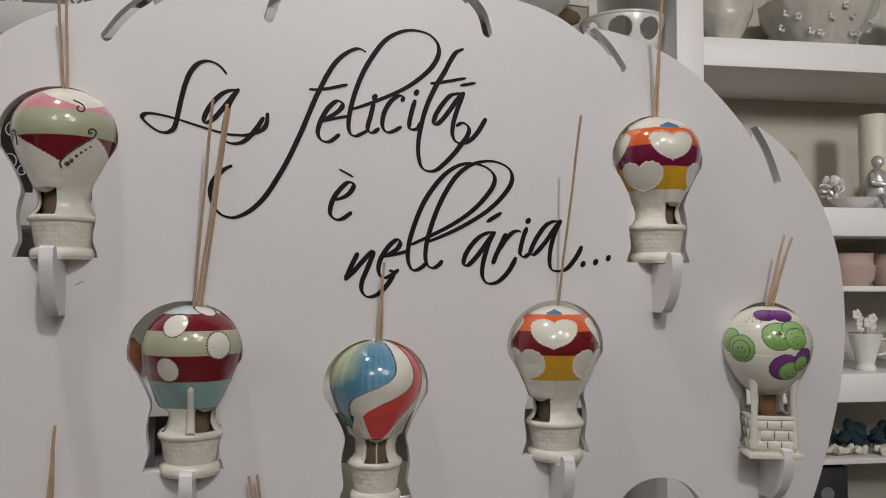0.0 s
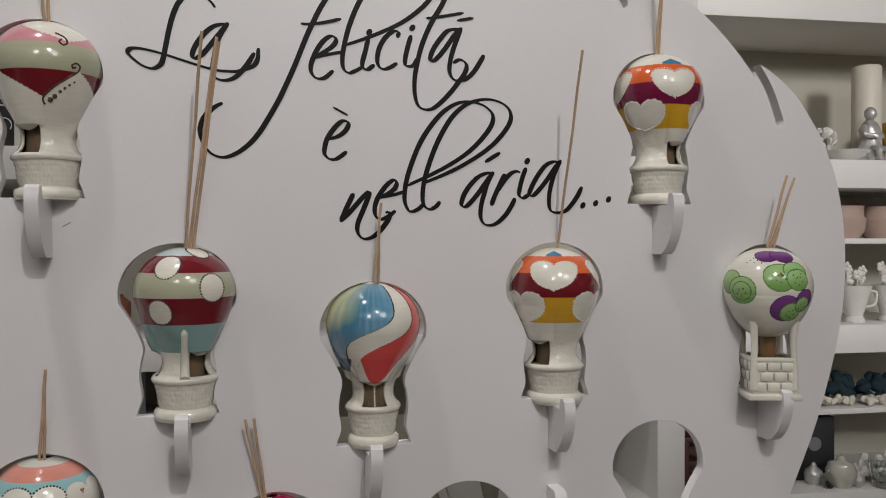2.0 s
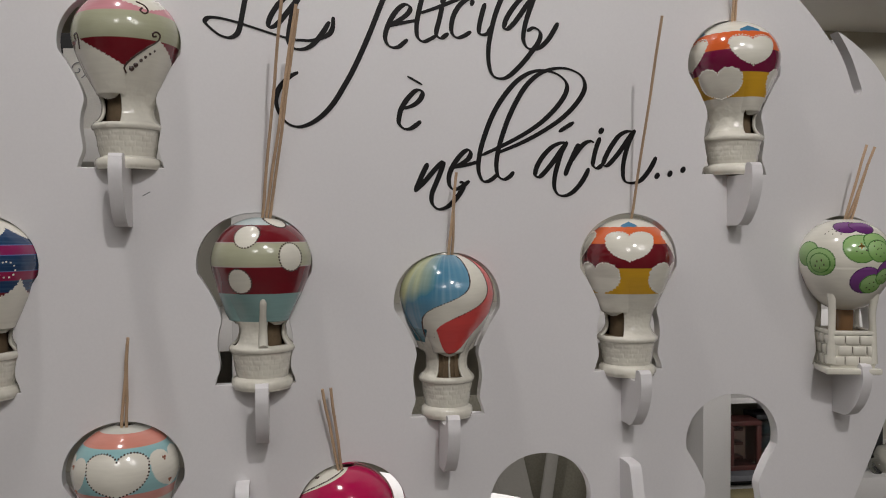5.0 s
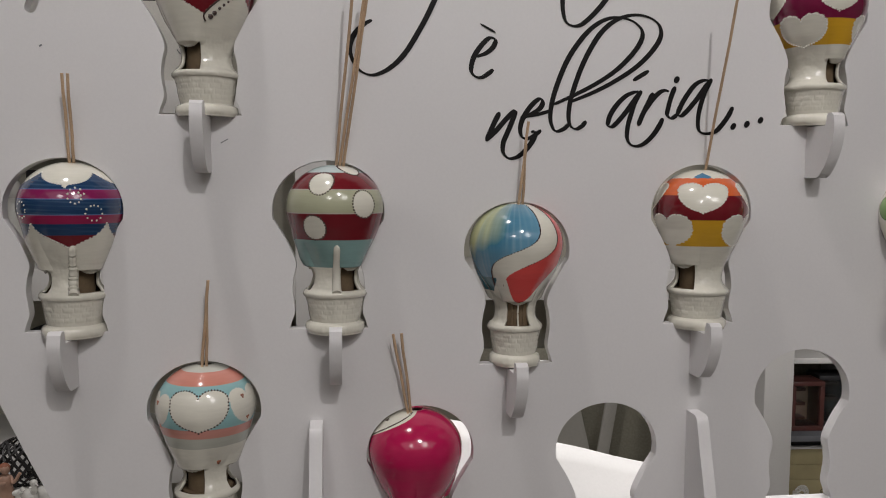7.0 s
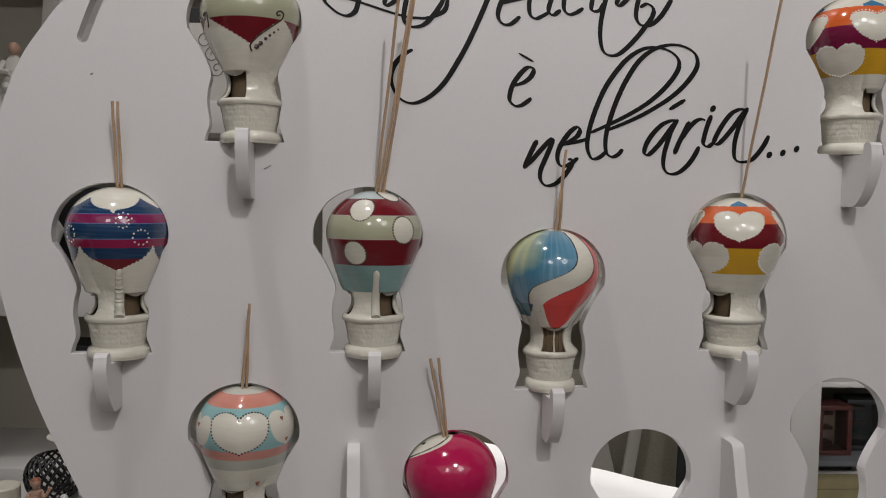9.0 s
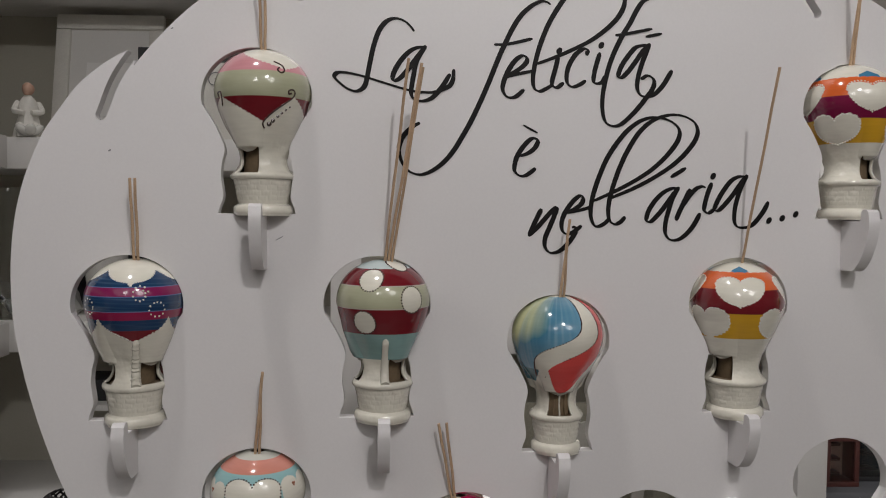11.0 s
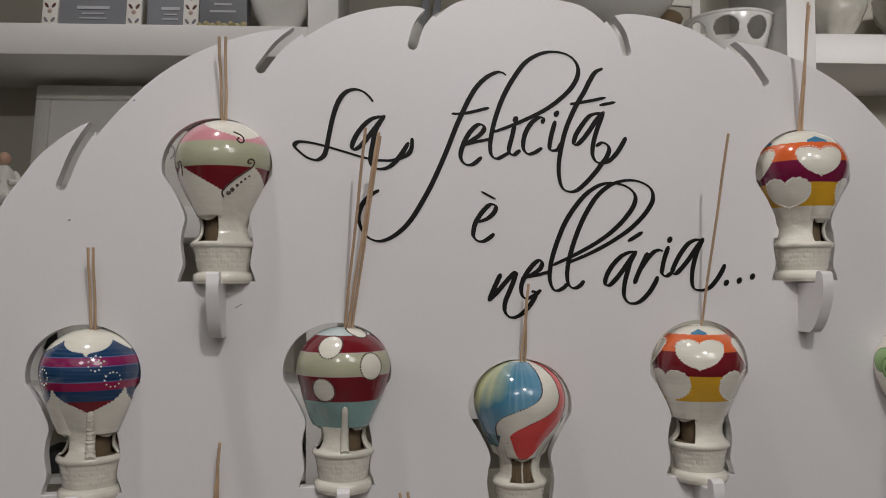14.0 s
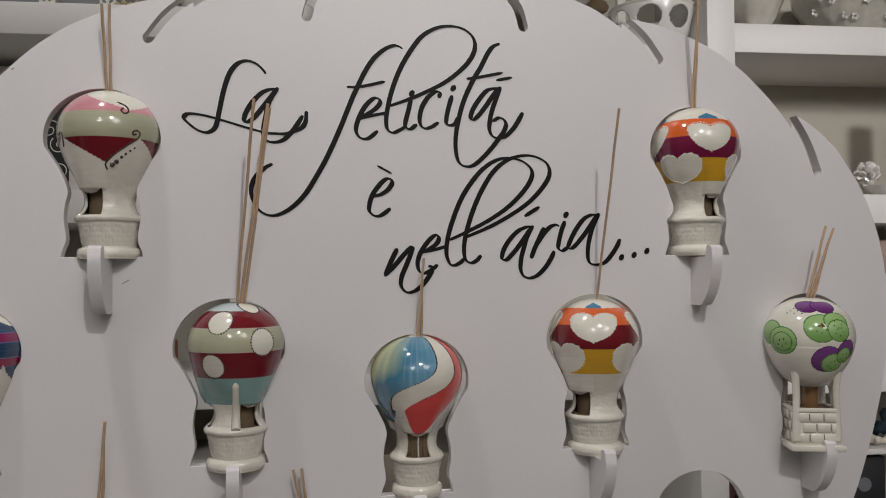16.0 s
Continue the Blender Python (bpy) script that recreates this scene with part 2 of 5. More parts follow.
wall("wall_east", (3.4, -3.0, 0), (3.6, 2.5, 3.0), WALL, "warm white side wall of the shop")

# ---- shelving along the back: it stands a little askew to the display board ----
SHELF_Y, SHELF_TURN = 1.925, -3.5
shelving = thing("shelving_unit", (0, SHELF_Y, 0), "white painted built-in shelving with thick shelves and beige back", "shelving", turn=SHELF_TURN)
LEVELS = [0.35, 0.745, 1.1605, 1.5725, 1.986, 2.40]
DEPTH = 0.33
part("back_panel", box(bmesh.new(), (-1.25, DEPTH, 0.0), (2.5, DEPTH + 0.02, 2.75)), BACK, shelving, "beige-grey back panel")
for x0, z0, z1 in ((-0.125, 0.0, 2.75), (0.995, 1.18, 2.75), (0.962, 0.0, 1.18), (2.2, 0.0, 2.75)):
    part("upright", box(bmesh.new(), (x0, 0.0, z0), (x0 + 0.07, DEPTH, z1), 0.002), SHELF, shelving)
for i, z in enumerate(LEVELS):
    for bay, (x0, x1) in enumerate(((-1.2, -0.125), (-0.055, 0.995 if z > 1.1 else 0.962), (1.065 if z > 1.1 else 1.032, 2.2))):
        low = z - 0.058 if bay == 1 and i == 4 else z  # the middle bay's upper shelf sits lower
        x0 = 1.30 if bay == 2 and i == 1 else x0  # a nook with its own lower shelf
        part("shelf", box(bmesh.new(), (x0, 0.003, low - 0.0355), (x1, DEPTH, low + 0.0355), 0.002), SHELF, shelving)
part("divider", box(bmesh.new(), (1.28, 0.004, 0.386), (1.2995, DEPTH, 0.9595), 0.002), SHELF, shelving)
part("shelf", box(bmesh.new(), (1.032, 0.003, 0.529), (1.2795, DEPTH, 0.600), 0.002), SHELF, shelving)
part("thin_shelf", box(bmesh.new(), (1.032, 0.06, 0.7667), (1.2795, DEPTH, 0.7807), 0.001), GREYCARD, shelving, "dark grey thin shelf")
for x0, x1, z in ((1.065, 2.2, 1.405), (1.032, 2.2, 0.967), (-0.72, -0.125, 0.985)):
    part("thin_shelf", box(bmesh.new(), (x0, 0.06, z - 0.007), (x1, DEPTH, z + 0.007), 0.001), SHELF, shelving)
part("cornice", box(bmesh.new(), (-1.25, 0.0, 2.752), (2.5, DEPTH, 2.85), 0.002), SHELF, shelving)

side = thing("corner_shelving", (-0.83, SHELF_Y + 0.03, 0), "white painted shelving on the side wall meeting the corner", "shelving", turn=0)
part("back_panel", box(bmesh.new(), (-0.40, -1.6, 0.0), (-0.38, 0.30, 2.75)), BACK, side)
for z in LEVELS:
    part("shelf", box(bmesh.new(), (-0.38, -1.6, z - 0.0355), (0.0, -0.003, z + 0.0355), 0.002), SHELF, side)
part("upright", box(bmesh.new(), (-0.38, -1.68, 0.0), (0.0, -1.61, 2.75), 0.002), SHELF, side)

# ---- the display board ----
PX, PY, THICK = 0.1365, 0.822, 0.012
HOLES = [(-0.138, 1.440), (-0.2495, 1.258), (-0.032, 1.258), (0.134, 1.2235), (0.305, 1.258), (0.4115, 1.440), (0.529, 1.256),
         (-0.1385, 1.086), (0.0485, 1.042), (0.2205, 1.040), (0.411, 1.086)]
SLOTS = [(0.4065, 1.5245, 0.3755, 1.584), (0.2375, 1.6315, 0.1995, 1.6705), (0.1010, 1.6570, 0.0835, 1.6900)]


# one side of the dome, petal by petal, across from the middle and up from the floor
PETALS = [
    [(0.0, 1.7055), (0.030, 1.7035), (0.050, 1.7005), (0.0615, 1.6965), (0.0715, 1.690), (0.080, 1.6825)],
    [(0.0865, 1.689), (0.096, 1.6915), (0.108, 1.6923), (0.122, 1.691), (0.137, 1.6885), (0.155, 1.6835), (0.1715, 1.677), (0.187, 1.668), (0.199, 1.660)],
    [(0.2025, 1.6705), (0.215, 1.668), (0.2365, 1.6645), (0.2615, 1.657), (0.285, 1.6475), (0.309, 1.6345), (0.332, 1.6175), (0.356, 1.594), (0.371, 1.5765), (0.379, 1.566)],
    [(0.3785, 1.582), (0.391, 1.5763), (0.408, 1.565), (0.426, 1.549), (0.440, 1.530), (0.4535, 1.510), (0.464, 1.487), (0.473, 1.461), (0.4795, 1.429), (0.4825, 1.390), (0.481, 1.348),
     (0.4755, 1.313), (0.4675, 1.279), (0.4555, 1.239), (0.4385, 1.194), (0.400, 1.111), (0.340, 1.00), (0.255, 0.88), (0.185, 0.76), (0.165, 0.63), (0.18, 0.43), (0.21, 0.23), (0.24, 0.0)],
]


def board_outline():
    """A balloon: petals that overlap like gores between the slots, drawn in below to a foot."""
    half = [tuple(p) for petal in PETALS for p in smooth_line(petal, 8)]
    right = [(PX + x, z) for x, z in half]
    left = [(PX - x, z) for x, z in half[1:]]
    return right + left[::-1]


def cut_outline():
    """A small balloon with its basket, the shape of every opening."""
    half = smooth_line([(0.034, 0.0), (0.0325, 0.006), (0.0295, 0.016), (0.0315, 0.033), (0.0305, 0.045), (0.0285, 0.058), (0.036, 0.076), (0.0445, 0.090)], 5)
    half = [tuple(p) for p in half]
    for i in range(1, 19):
        a = -0.28 + (math.pi / 2 + 0.28) * i / 18
        half.append((0.0483 * math.cos(a), 0.1025 + 0.0435 * math.sin(a)))
    return half[:-1] + [(0, 0.146)] + [(-x, z) for x, z in half[:-1][::-1]]


def slot_cutter(bm, x0, z0, x1, z1, sign):
    """A slightly bowed channel with a round inner end, running out past the edge."""
    a, b = np.array((sign * x0, z0)), np.array((sign * x1, z1))
    d = (b - a) / np.linalg.norm(b - a)
    nrm = np.array((-d[1], d[0]))
    bow = 0.0035 * sign
    mid = smooth_line([a, (a + b) / 2 - nrm * bow, b, b + (b - a) * 0.5 + nrm * bow * 2], 6)
    w = 0.0047
    leftside, rightside = [], []
    for i, p in enumerate(mid):
        t = np.array(mid[min(i + 1, len(mid) - 1)]) - np.array(mid[max(i - 1, 0)])
        t /= np.linalg.norm(t)
        q = np.array((-t[1], t[0])) * w
        leftside.append(p + q)
        rightside.append(p - q)
    cap = [a + w * (nrm * math.cos(k) - d * math.sin(k)) for k in (math.pi * j / 8 for j in range(1, 8))]
    ring = rightside[::-1] + cap[::-1] + leftside
    slab(bm, [(PX + p[0], p[1]) for p in ring], PY - 0.02, PY + THICK + 0.02)


def display_board():
    crv = bpy.data.curves.new("board_shape", "CURVE")
    crv.dimensions, crv.fill_mode = "2D", "BOTH"
    crv.extrude, crv.bevel_depth, crv.bevel_resolution = THICK / 2 - 0.0005, 0.0005, 1
    loops = [board_outline()] + [[(hx + x, hz + z) for x, z in cut_outline()] for hx, hz in HOLES]
    for loop in loops:
        s = crv.splines.new("POLY")
        s.points.add(len(loop) - 1)
        for q, (x, z) in zip(s.points, loop):
            q.co = (x, z, 0, 1)
        s.use_cyclic_u = True
    shape = new("board_shape", crv)
    shape.matrix_world = pose(0, PY + THICK / 2, 0, 90, 0, 0)
    bpy.context.view_layer.update()
    me = bpy.data.meshes.new_from_object(shape.evaluated_get(bpy.context.evaluated_depsgraph_get()))
    me.transform(shape.matrix_world)
    bpy.data.objects.remove(shape)
    board = new("board", me)
    cut = bmesh.new()
    for s in SLOTS:
        for sign in (1, -1):
            slot_cutter(cut, *s, sign)
    cme = bpy.data.meshes.new("slot_cutters")
    bmesh.ops.recalc_face_normals(cut, faces=cut.faces)
    cut.to_mesh(cme)
    cut.free()
    cutter = new("slot_cutters", cme)
    bm = bmesh.new()
    bm.from_mesh(me)
    bmesh.ops.remove_doubles(bm, verts=bm.verts, dist=0.00002)
    bmesh.ops.recalc_face_normals(bm, faces=bm.faces)
    bm.to_mesh(me)
    bm.free()
    mod = board.modifiers.new("slots", "BOOLEAN")
    mod.operation, mod.solver, mod.object = "DIFFERENCE", "EXACT", cutter
    bpy.context.view_layer.update()
    done = bpy.data.meshes.new_from_object(board.evaluated_get(bpy.context.evaluated_depsgraph_get()))
    bpy.data.objects.remove(cutter)
    board.modifiers.clear()
    board.data = done
    done.materials.clear()
    done.materials.append(PANEL)
    done.polygons.foreach_set("use_smooth", [False] * len(done.polygons))
    return board


stand = thing("display_board", (0, 0, 0), "large white balloon-shaped board with balloon cut-outs and edge slots", "display stand")
board = display_board()
board.parent = stand


def bracket(x, z, drop=1.0):
    """A rounded fin through the board that holds up one basket, with a lip in front."""
    side_view = [(0.0, 0.0), (0.029, 0.0), (0.0305, 0.004), (0.031, 0.0085), (0.033, 0.0105), (0.038, 0.0105)]
    side_view += [tuple(p) for p in smooth_line([(0.041, 0.008), (0.0425, -0.003), (0.0395, -0.016), (0.033, -0.028), (0.0245, -0.037), (0.0185, -0.0402)], 6)] + [(0.0, -0.0405)]
    side_view = [(p, q * drop if q < 0 else q) for p, q in side_view]
    bm = bmesh.new()
    t = 0.0052
    a = [bm.verts.new((x - t, PY - p, z + q)) for p, q in side_view]
    b = [bm.verts.new((x + t, PY - p, z + q)) for p, q in side_view]
    bm.faces.new(a)
    bm.faces.new(b[::-1])
    for i in range(len(a)):
        j = (i + 1) % len(a)
        bm.faces.new((a[j], a[i], b[i], b[j]))
    return part("bracket", bm, PANEL, stand, "rounded white fin with a lip")


BRACKETS = [(-0.1345, 1.4385), (-0.246, 1.2545), (-0.026, 1.2545), (0.131, 1.2215), (0.303, 1.2535), (0.409, 1.4385), (0.523, 1.2525), (-0.1385, 1.083), (0.0455, 1.038), (0.2205, 1.038), (0.411, 1.084)]
for bx, bz in BRACKETS:
    bracket(bx, bz, 1.15 if bz > 1.4 else 1.04)


def foot(x):
    """A tall fin that widens to the floor and keeps the board upright."""
    edge = smooth_line([(0.018, 1.177), (0.023, 1.172), (0.030, 1.148), (0.045, 1.10), (0.075, 0.98), (0.14, 0.70), (0.21, 0.35), (0.28, 0.0)], 8)
    view = [(0.0, 0.0), (0.0, 1.177)] + [tuple(p) for p in edge]
    bm = bmesh.new()
    a = [bm.verts.new((x - 0.0055, PY - p, q)) for p, q in view]
    b = [bm.verts.new((x + 0.0055, PY - p, q)) for p, q in view]
    bm.faces.new(a)
    bm.faces.new(b[::-1])
    for i in range(len(a)):
        j = (i + 1) % len(a)
        bm.faces.new((a[j], a[i], b[i], b[j]))
    return part("foot", bm, PANEL, stand, "tall white supporting fin")


foot(-0.043)
foot(0.302)

for fx, fz, fl, fw in ((-0.1185, 1.419, 0.0035, 0.0007), (-0.263, 1.494, 0.0012, 0.0012), (-0.21, 1.60, 0.001, 0.001)):
    bm = box(bmesh.new(), (-fl, -0.0002, -fw / 2), (fl, 0.0002, fw / 2), 0, 1, Matrix.Rotation(radians(-30), 4, "Y"))
    fleck = part("scuff_mark", bm, GREYCARD, stand, "small grey scuff")
    fleck.location = (fx, PY - 0.0003, fz)

# ---- the ceramic balloons ----
WHITE = (0.70, 0.675, 0.585)
CRIMSON, PLUM, SAGE, ROSE = (0.155, 0.008, 0.0145), (0.16, 0.006, 0.042), (0.40, 0.405, 0.28), (0.58, 0.26, 0.29)
TEALGLAZE, ORANGE, YELLOW, BLUE = (0.22, 0.36, 0.345), (0.66, 0.125, 0.03), (0.60, 0.33, 0.02), (0.05, 0.19, 0.33)
NAVY, MAGENTA, CORAL, SKY = (0.010, 0.040, 0.108), (0.22, 0.012, 0.085), (0.62, 0.25, 0.19), (0.28, 0.49, 0.50)
HOTPINK, RED, GREEN, DARKGREEN, PURPLE = (0.44, 0.008, 0.075), (0.60, 0.055, 0.05), (0.17, 0.33, 0.085), (0.06, 0.17, 0.035), (0.115, 0.022, 0.14)
R_BALL, Z_WIDE, TOP = 0.0423, 0.109, 0.146

LOWER = [(0.0, 0.0015), (0.022, 0.0), (0.0250, 0.0015), (0.0262, 0.0045), (0.0252, 0.0085), (0.0222, 0.0105), (0.0222, 0.0125), (0.0252, 0.0300), (0.0272, 0.0325),
         (0.0280, 0.0350), (0.0268, 0.0372), (0.0238, 0.0400), (0.0212, 0.0445), (0.0206, 0.0505), (0.0225, 0.0580), (0.0272, 0.0675), (0.0337, 0.0800), (0.0388, 0.0925)]
POD = [(0.0, 0.057), (0.006, 0.0577), (0.0125, 0.0612), (0.0205, 0.0685), (0.0290, 0.0790), (0.0360, 0.0905), (0.0402, 0.0995)]
PEAR = [(0.0, 0.0585), (0.009, 0.0590), (0.0180, 0.0625), (0.0265, 0.0700), (0.0335, 0.0795), (0.0385, 0.0900), (0.0412, 0.0990)]


def profile_of(kind):
    low = {"basket": LOWER, "pod": POD, "pear": PEAR}[kind]
    line = [tuple(p) for p in smooth_line(low, 4 if kind == "basket" else 8)]
    for i in range(0, 37):
        a = -0.22 + (math.pi / 2 + 0.03) * i / 36
        line.append((R_BALL * math.cos(a), Z_WIDE + (TOP - Z_WIDE) * math.sin(a)))
    fine = [line[0]]
    for (r0, z0), (r1, z1) in zip(line, line[1:]):
        gap = math.hypot(r1 - r0, z1 - z0)
        n = max(1, round(gap / (0.00062 if z1 > 0.054 else 0.00075)))
        fine += [(r0 + (r1 - r0) * k / n, z0 + (z1 - z0) * k / n) for k in range(1, n + 1)]
    return fine + [(0.0060, 0.1452), (0.0054, 0.1435), (0.0052, 0.136)]


_profiles = {}


def radius_at(kind, z):
    if kind not in _profiles:
        pts = profile_of(kind)[:-3]
        _profiles[kind] = (np.array([q for _, q in pts]), np.array([p for p, _ in pts]))
    return float(np.interp(z, *_profiles[kind]))


# how far each pattern's drawing hangs below (+) or above (-) its plain height, in parts of the radius
SAG = [0.0]


_turns = [2 * math.pi * i / 400 for i in range(400)]
_RAW = [(math.sin(t) ** 3, (13 * math.cos(t) - 5 * math.cos(2 * t) - 2 * math.cos(3 * t) - math.cos(4 * t) + 2.5) / 14.5) for t in _turns]


def puffy(x, y):
    """Swells a plain heart towards a cloud: round flanks and a blunt point."""
    r = math.hypot(x, y) + 1e-9
    k = 0.62 if y < 0.35 else 0.22
    want = (1 - k) * r + k * (0.98 - 0.06 * max(0, 1 - abs(x) * 4) * (y > 0))
    return x * want / r, y * want / r


HEART = [puffy(x, y) for x, y in _RAW]
_polar = sorted((math.atan2(y, x), math.hypot(x, y)) for x, y in HEART)
HEART_Q = [float(q) for q in np.interp(np.arange(1000) / 159 - math.pi, [a for a, _ in _polar], [r for _, r in _polar])]


def heart(u, v, wide, high, ripple=0.0):
    """True inside an upright heart of that half-width and half-height round (0, 0)."""
    x, y = u / wide, v / high
    far = math.hypot(x, y)
    if far > 1.3:
        return False
    a = math.atan2(y, x)
    return far < HEART_Q[int((a + math.pi) * 159) % 1000] * (1 + ripple * math.sin(a * 26))


def arc(a, b):
    """Degrees from b to a, the short way."""
    return (a - b + 180) % 360 - 180


def blend(a, b, t):
    return tuple(p + (q - p) * max(0.0, min(1.0, t)) for p, q in zip(a, b))


_tab = [p for p in profile_of("basket")[:-3] if p[1] > 0.05]
SKIN_Z, SKIN_R = [p[1] for p in _tab], [p[0] for p in _tab]
SKIN_S = list(np.concatenate([[0], np.cumsum([math.hypot(b[0] - a[0], b[1] - a[1]) for a, b in zip(_tab, _tab[1:])])]))


_grid = np.linspace(0.05, 0.15, 1001)
QUICK_R = [float(q) for q in np.interp(_grid, SKIN_Z, SKIN_R)]
QUICK_S = [float(q) for q in np.interp(_grid, SKIN_Z, SKIN_S)]


def step_of(z):
    return min(max(int((z - 0.05) * 10000 + 0.5), 0), 1000)


def flat(th, z, th0, z0):
    """Where a point lies on the balloon's skin from (th0, z0): metres across and up."""
    i = step_of(z)
    return radians(arc(th, th0)) * QUICK_R[i], QUICK_S[i] - QUICK_S[step_of(z0)]


def unflat(th0, z0, u, v):
    """The angle and height of a place so far across and up the skin from (th0, z0)."""
    z = float(np.interp(np.interp(z0, SKIN_Z, SKIN_S) + v, SKIN_S, SKIN_Z))
    return th0 + math.degrees(u / float(np.interp(z, SKIN_Z, SKIN_R))), z


def bands(z, table):
    for low, colour in table:
        if z >= low:
            return colour
    return WHITE


def scallop(th, first, period, dip, cusp):
    """The height of a hem that hangs in points: lowest at first, highest half a period off."""
    k = abs(((th - first + period / 2) % period) - period / 2) / (period / 2)
    return dip + (cusp - dip) * (0.66 * k ** 0.85 + 0.34 * k ** 7)


def crown_hem(th):
    """The crimson band's lower hem: a broad swag that comes to a point, with a steep rise beside it."""
    d = th + 7
    if d >= 0:
        k = (d / 39) ** 0.85 if d < 39 else max(0.0, (88 - d) / 49)
    else:
        k = -d / 57 if d > -57 else max(0.0, (114 + d) / 57)
    return 0.0875 + 0.0235 * k


def paint_pink_crown(th, z):
    if z > 0.1330 + 0.00017 * abs(arc(th, 22)) + 0.0003 * math.sin(radians(th * 60)):
        return WHITE
    if z < crown_hem(th) + 0.0004 * math.sin(radians(th * 70)):
        return WHITE
    return bands(z, [(0.1315, ROSE), (0.1100, SAGE), (0.08, CRIMSON)])


def paint_striped_discs(th, z):
    for th0, z0, r in DISCS:
        u, v = flat(th, z, th0, z0)
        if math.hypot(u * 1.05, v) < r + 0.00035 * math.sin(math.atan2(v, u) * 22):
            return WHITE
    if 0.1222 < z < 0.1228 or 0.1025 < z < 0.1031:
        return (0.5, 0.42, 0.40)
    if z < 0.0570:
        return WHITE
    return bands(z, [(0.1375, (0.47, 0.55, 0.55)), (0.1225, CRIMSON), (0.1028, SAGE), (0.0805, CRIMSON), (0.056, TEALGLAZE)])


DISCS = [(-24, 0.1285, 0.0113), (31, 0.1105, 0.0113), (-31, 0.0910, 0.0103), (32, 0.1408, 0.0100), (110, 0.120, 0.011), (-110, 0.110, 0.011), (170, 0.125, 0.011)]


def sunny_hearts(turn, wide):
    """Angle, height, half-width and half-height of the upper and the lower row of hearts."""
    upper = [(turn + th, 0.1210, wide, 0.0150) for th in (0, 90, 180, -90)]
    return upper + [(turn + th, 0.0905, 0.0243, 0.0162) for th in (-46, 60, 139, -134)]



def paint_sunny(turn, second, wide):
    hearts = sunny_hearts(turn, wide)

    def paint(th, z):
        for th0, z0, w, h in hearts:
            u, v = flat(th, z, th0, z0)
            if abs(u) < 0.027 and abs(v) < 0.024 and heart(u, v, w, h, 0.025):
                return WHITE
        near = min(abs(arc(th, turn + 90 * k)) for k in range(4))
        if z > 0.1375 + 0.0003 * math.sin(radians(th * 31)) * math.sin(radians(th * 7)):
            return BLUE if near < 16 and z < 0.1425 - near * 0.0002 else WHITE
        return bands(z, [(0.1220, ORANGE), (0.1005, second), (0.0770, YELLOW)])
    return paint


def paint_swirl(th, z):
    b1 = -5 + 35 * math.tanh((z - 0.1005) / 0.010)
    b2 = 16 + 42 * math.tanh((z - 0.0905) / 0.012)
    b3 = 66 + 22 * math.tanh((z - 0.088) / 0.012)
    if z > 0.1435:
        return WHITE
    if z < 0.078:
        d = (0.078 - z) / 0.0215
        if d < 1 and abs(th - 17 + 13 * d) < 34 * (1 - 0.62 * d) * math.sqrt(1 - d ** 6):
            return RED
        deep = 0.0125 * min(max((-30 - th) / 22, 0), 1)
        return (0.045, 0.15, 0.19) if th < -33 and 0.078 - z < deep else WHITE
    if b1 <= th < b2:
        return WHITE
    if b2 <= th < b3:
        return blend(RED, (0.66, 0.10, 0.09), (z - 0.07) / 0.06)
    if b3 <= th < b3 + 40:
        return WHITE
    if th >= b3 + 40:
        return (0.55, 0.57, 0.40)
    k = (b1 - th) / 105 + 0.13 * noise.noise(Vector((th * 0.10, z * 30, 3)))
    c = blend((0.12, 0.28, 0.40), (0.05, 0.18, 0.28), k * 2.4) if k < 0.42 else blend((0.05, 0.19, 0.27), (0.46, 0.47, 0.25), (k - 0.42) * 2.6)
    return blend(c, (0.45, 0.58, 0.62), 0.25 * max(0, noise.noise(Vector((th * 0.25, z * 25, 9)))) + max(0, (z - 0.13) / 0.10))


def star_lobe(th):
    """The white crown's hem: broad lobes with a small point in the middle of each."""
    k = abs(((th + 7 + 42) % 84) - 42) / 42
    return 0.1290 + 0.0095 * k ** 2.2 - 0.0032 * max(0, 1 - k * 10)


def paint_starry(th, z):
    lobe = star_lobe(th)
    if z > lobe:
        return WHITE
    if z < scallop(th, -4, 90, 0.077, 0.099) + 0.0006 * math.sin(radians(th * 75)):
        return WHITE
    if 0.1172 < z < 0.1182 or 0.1252 < z < 0.1259 or 0.1050 < z < 0.1056:
        return (0.12, 0.20, 0.42)
    brushed = blend(NAVY, (0.07, 0.15, 0.24), 0.75 * max(0.0, noise.noise(Vector((th * 0.012, z * 620 + th * 0.02, 2)))))
    return bands(z, [(0.1252, brushed), (0.1182, MAGENTA), (0.1053, brushed), (0.0980, (0.27, 0.012, 0.065)), (0.0885, brushed), (0.07, CRIMSON)])


SWEET = [(-9, 0.1075, 0.0275, 0.0185), (56, 0.108, 0.0215, 0.0168), (-68, 0.106, 0.0180, 0.0150), (118, 0.108, 0.023, 0.016), (180, 0.108, 0.021, 0.016), (-122, 0.108, 0.022, 0.016)]


def paint_sweetheart(th, z):
    for th0, z0, w, h in SWEET:
        u, v = flat(th, z, th0, z0)
        if abs(u) < 0.027 and heart(u, v, w, h):
            return WHITE
    return bands(z, [(0.1390, (0.55, 0.55, 0.49)), (0.1285, CORAL), (0.0925, SKY), (0.0850, (0.60, 0.27, 0.22)), (0.0760, (0.46, 0.46, 0.40))])


def paint_fuchsia(th, z):
    if -150 < th < 20 and z > 0.105 + 0.034 * (th + 90) / 90 and th > -130:
        return WHITE
    return HOTPINK if z > 0.050 else WHITE


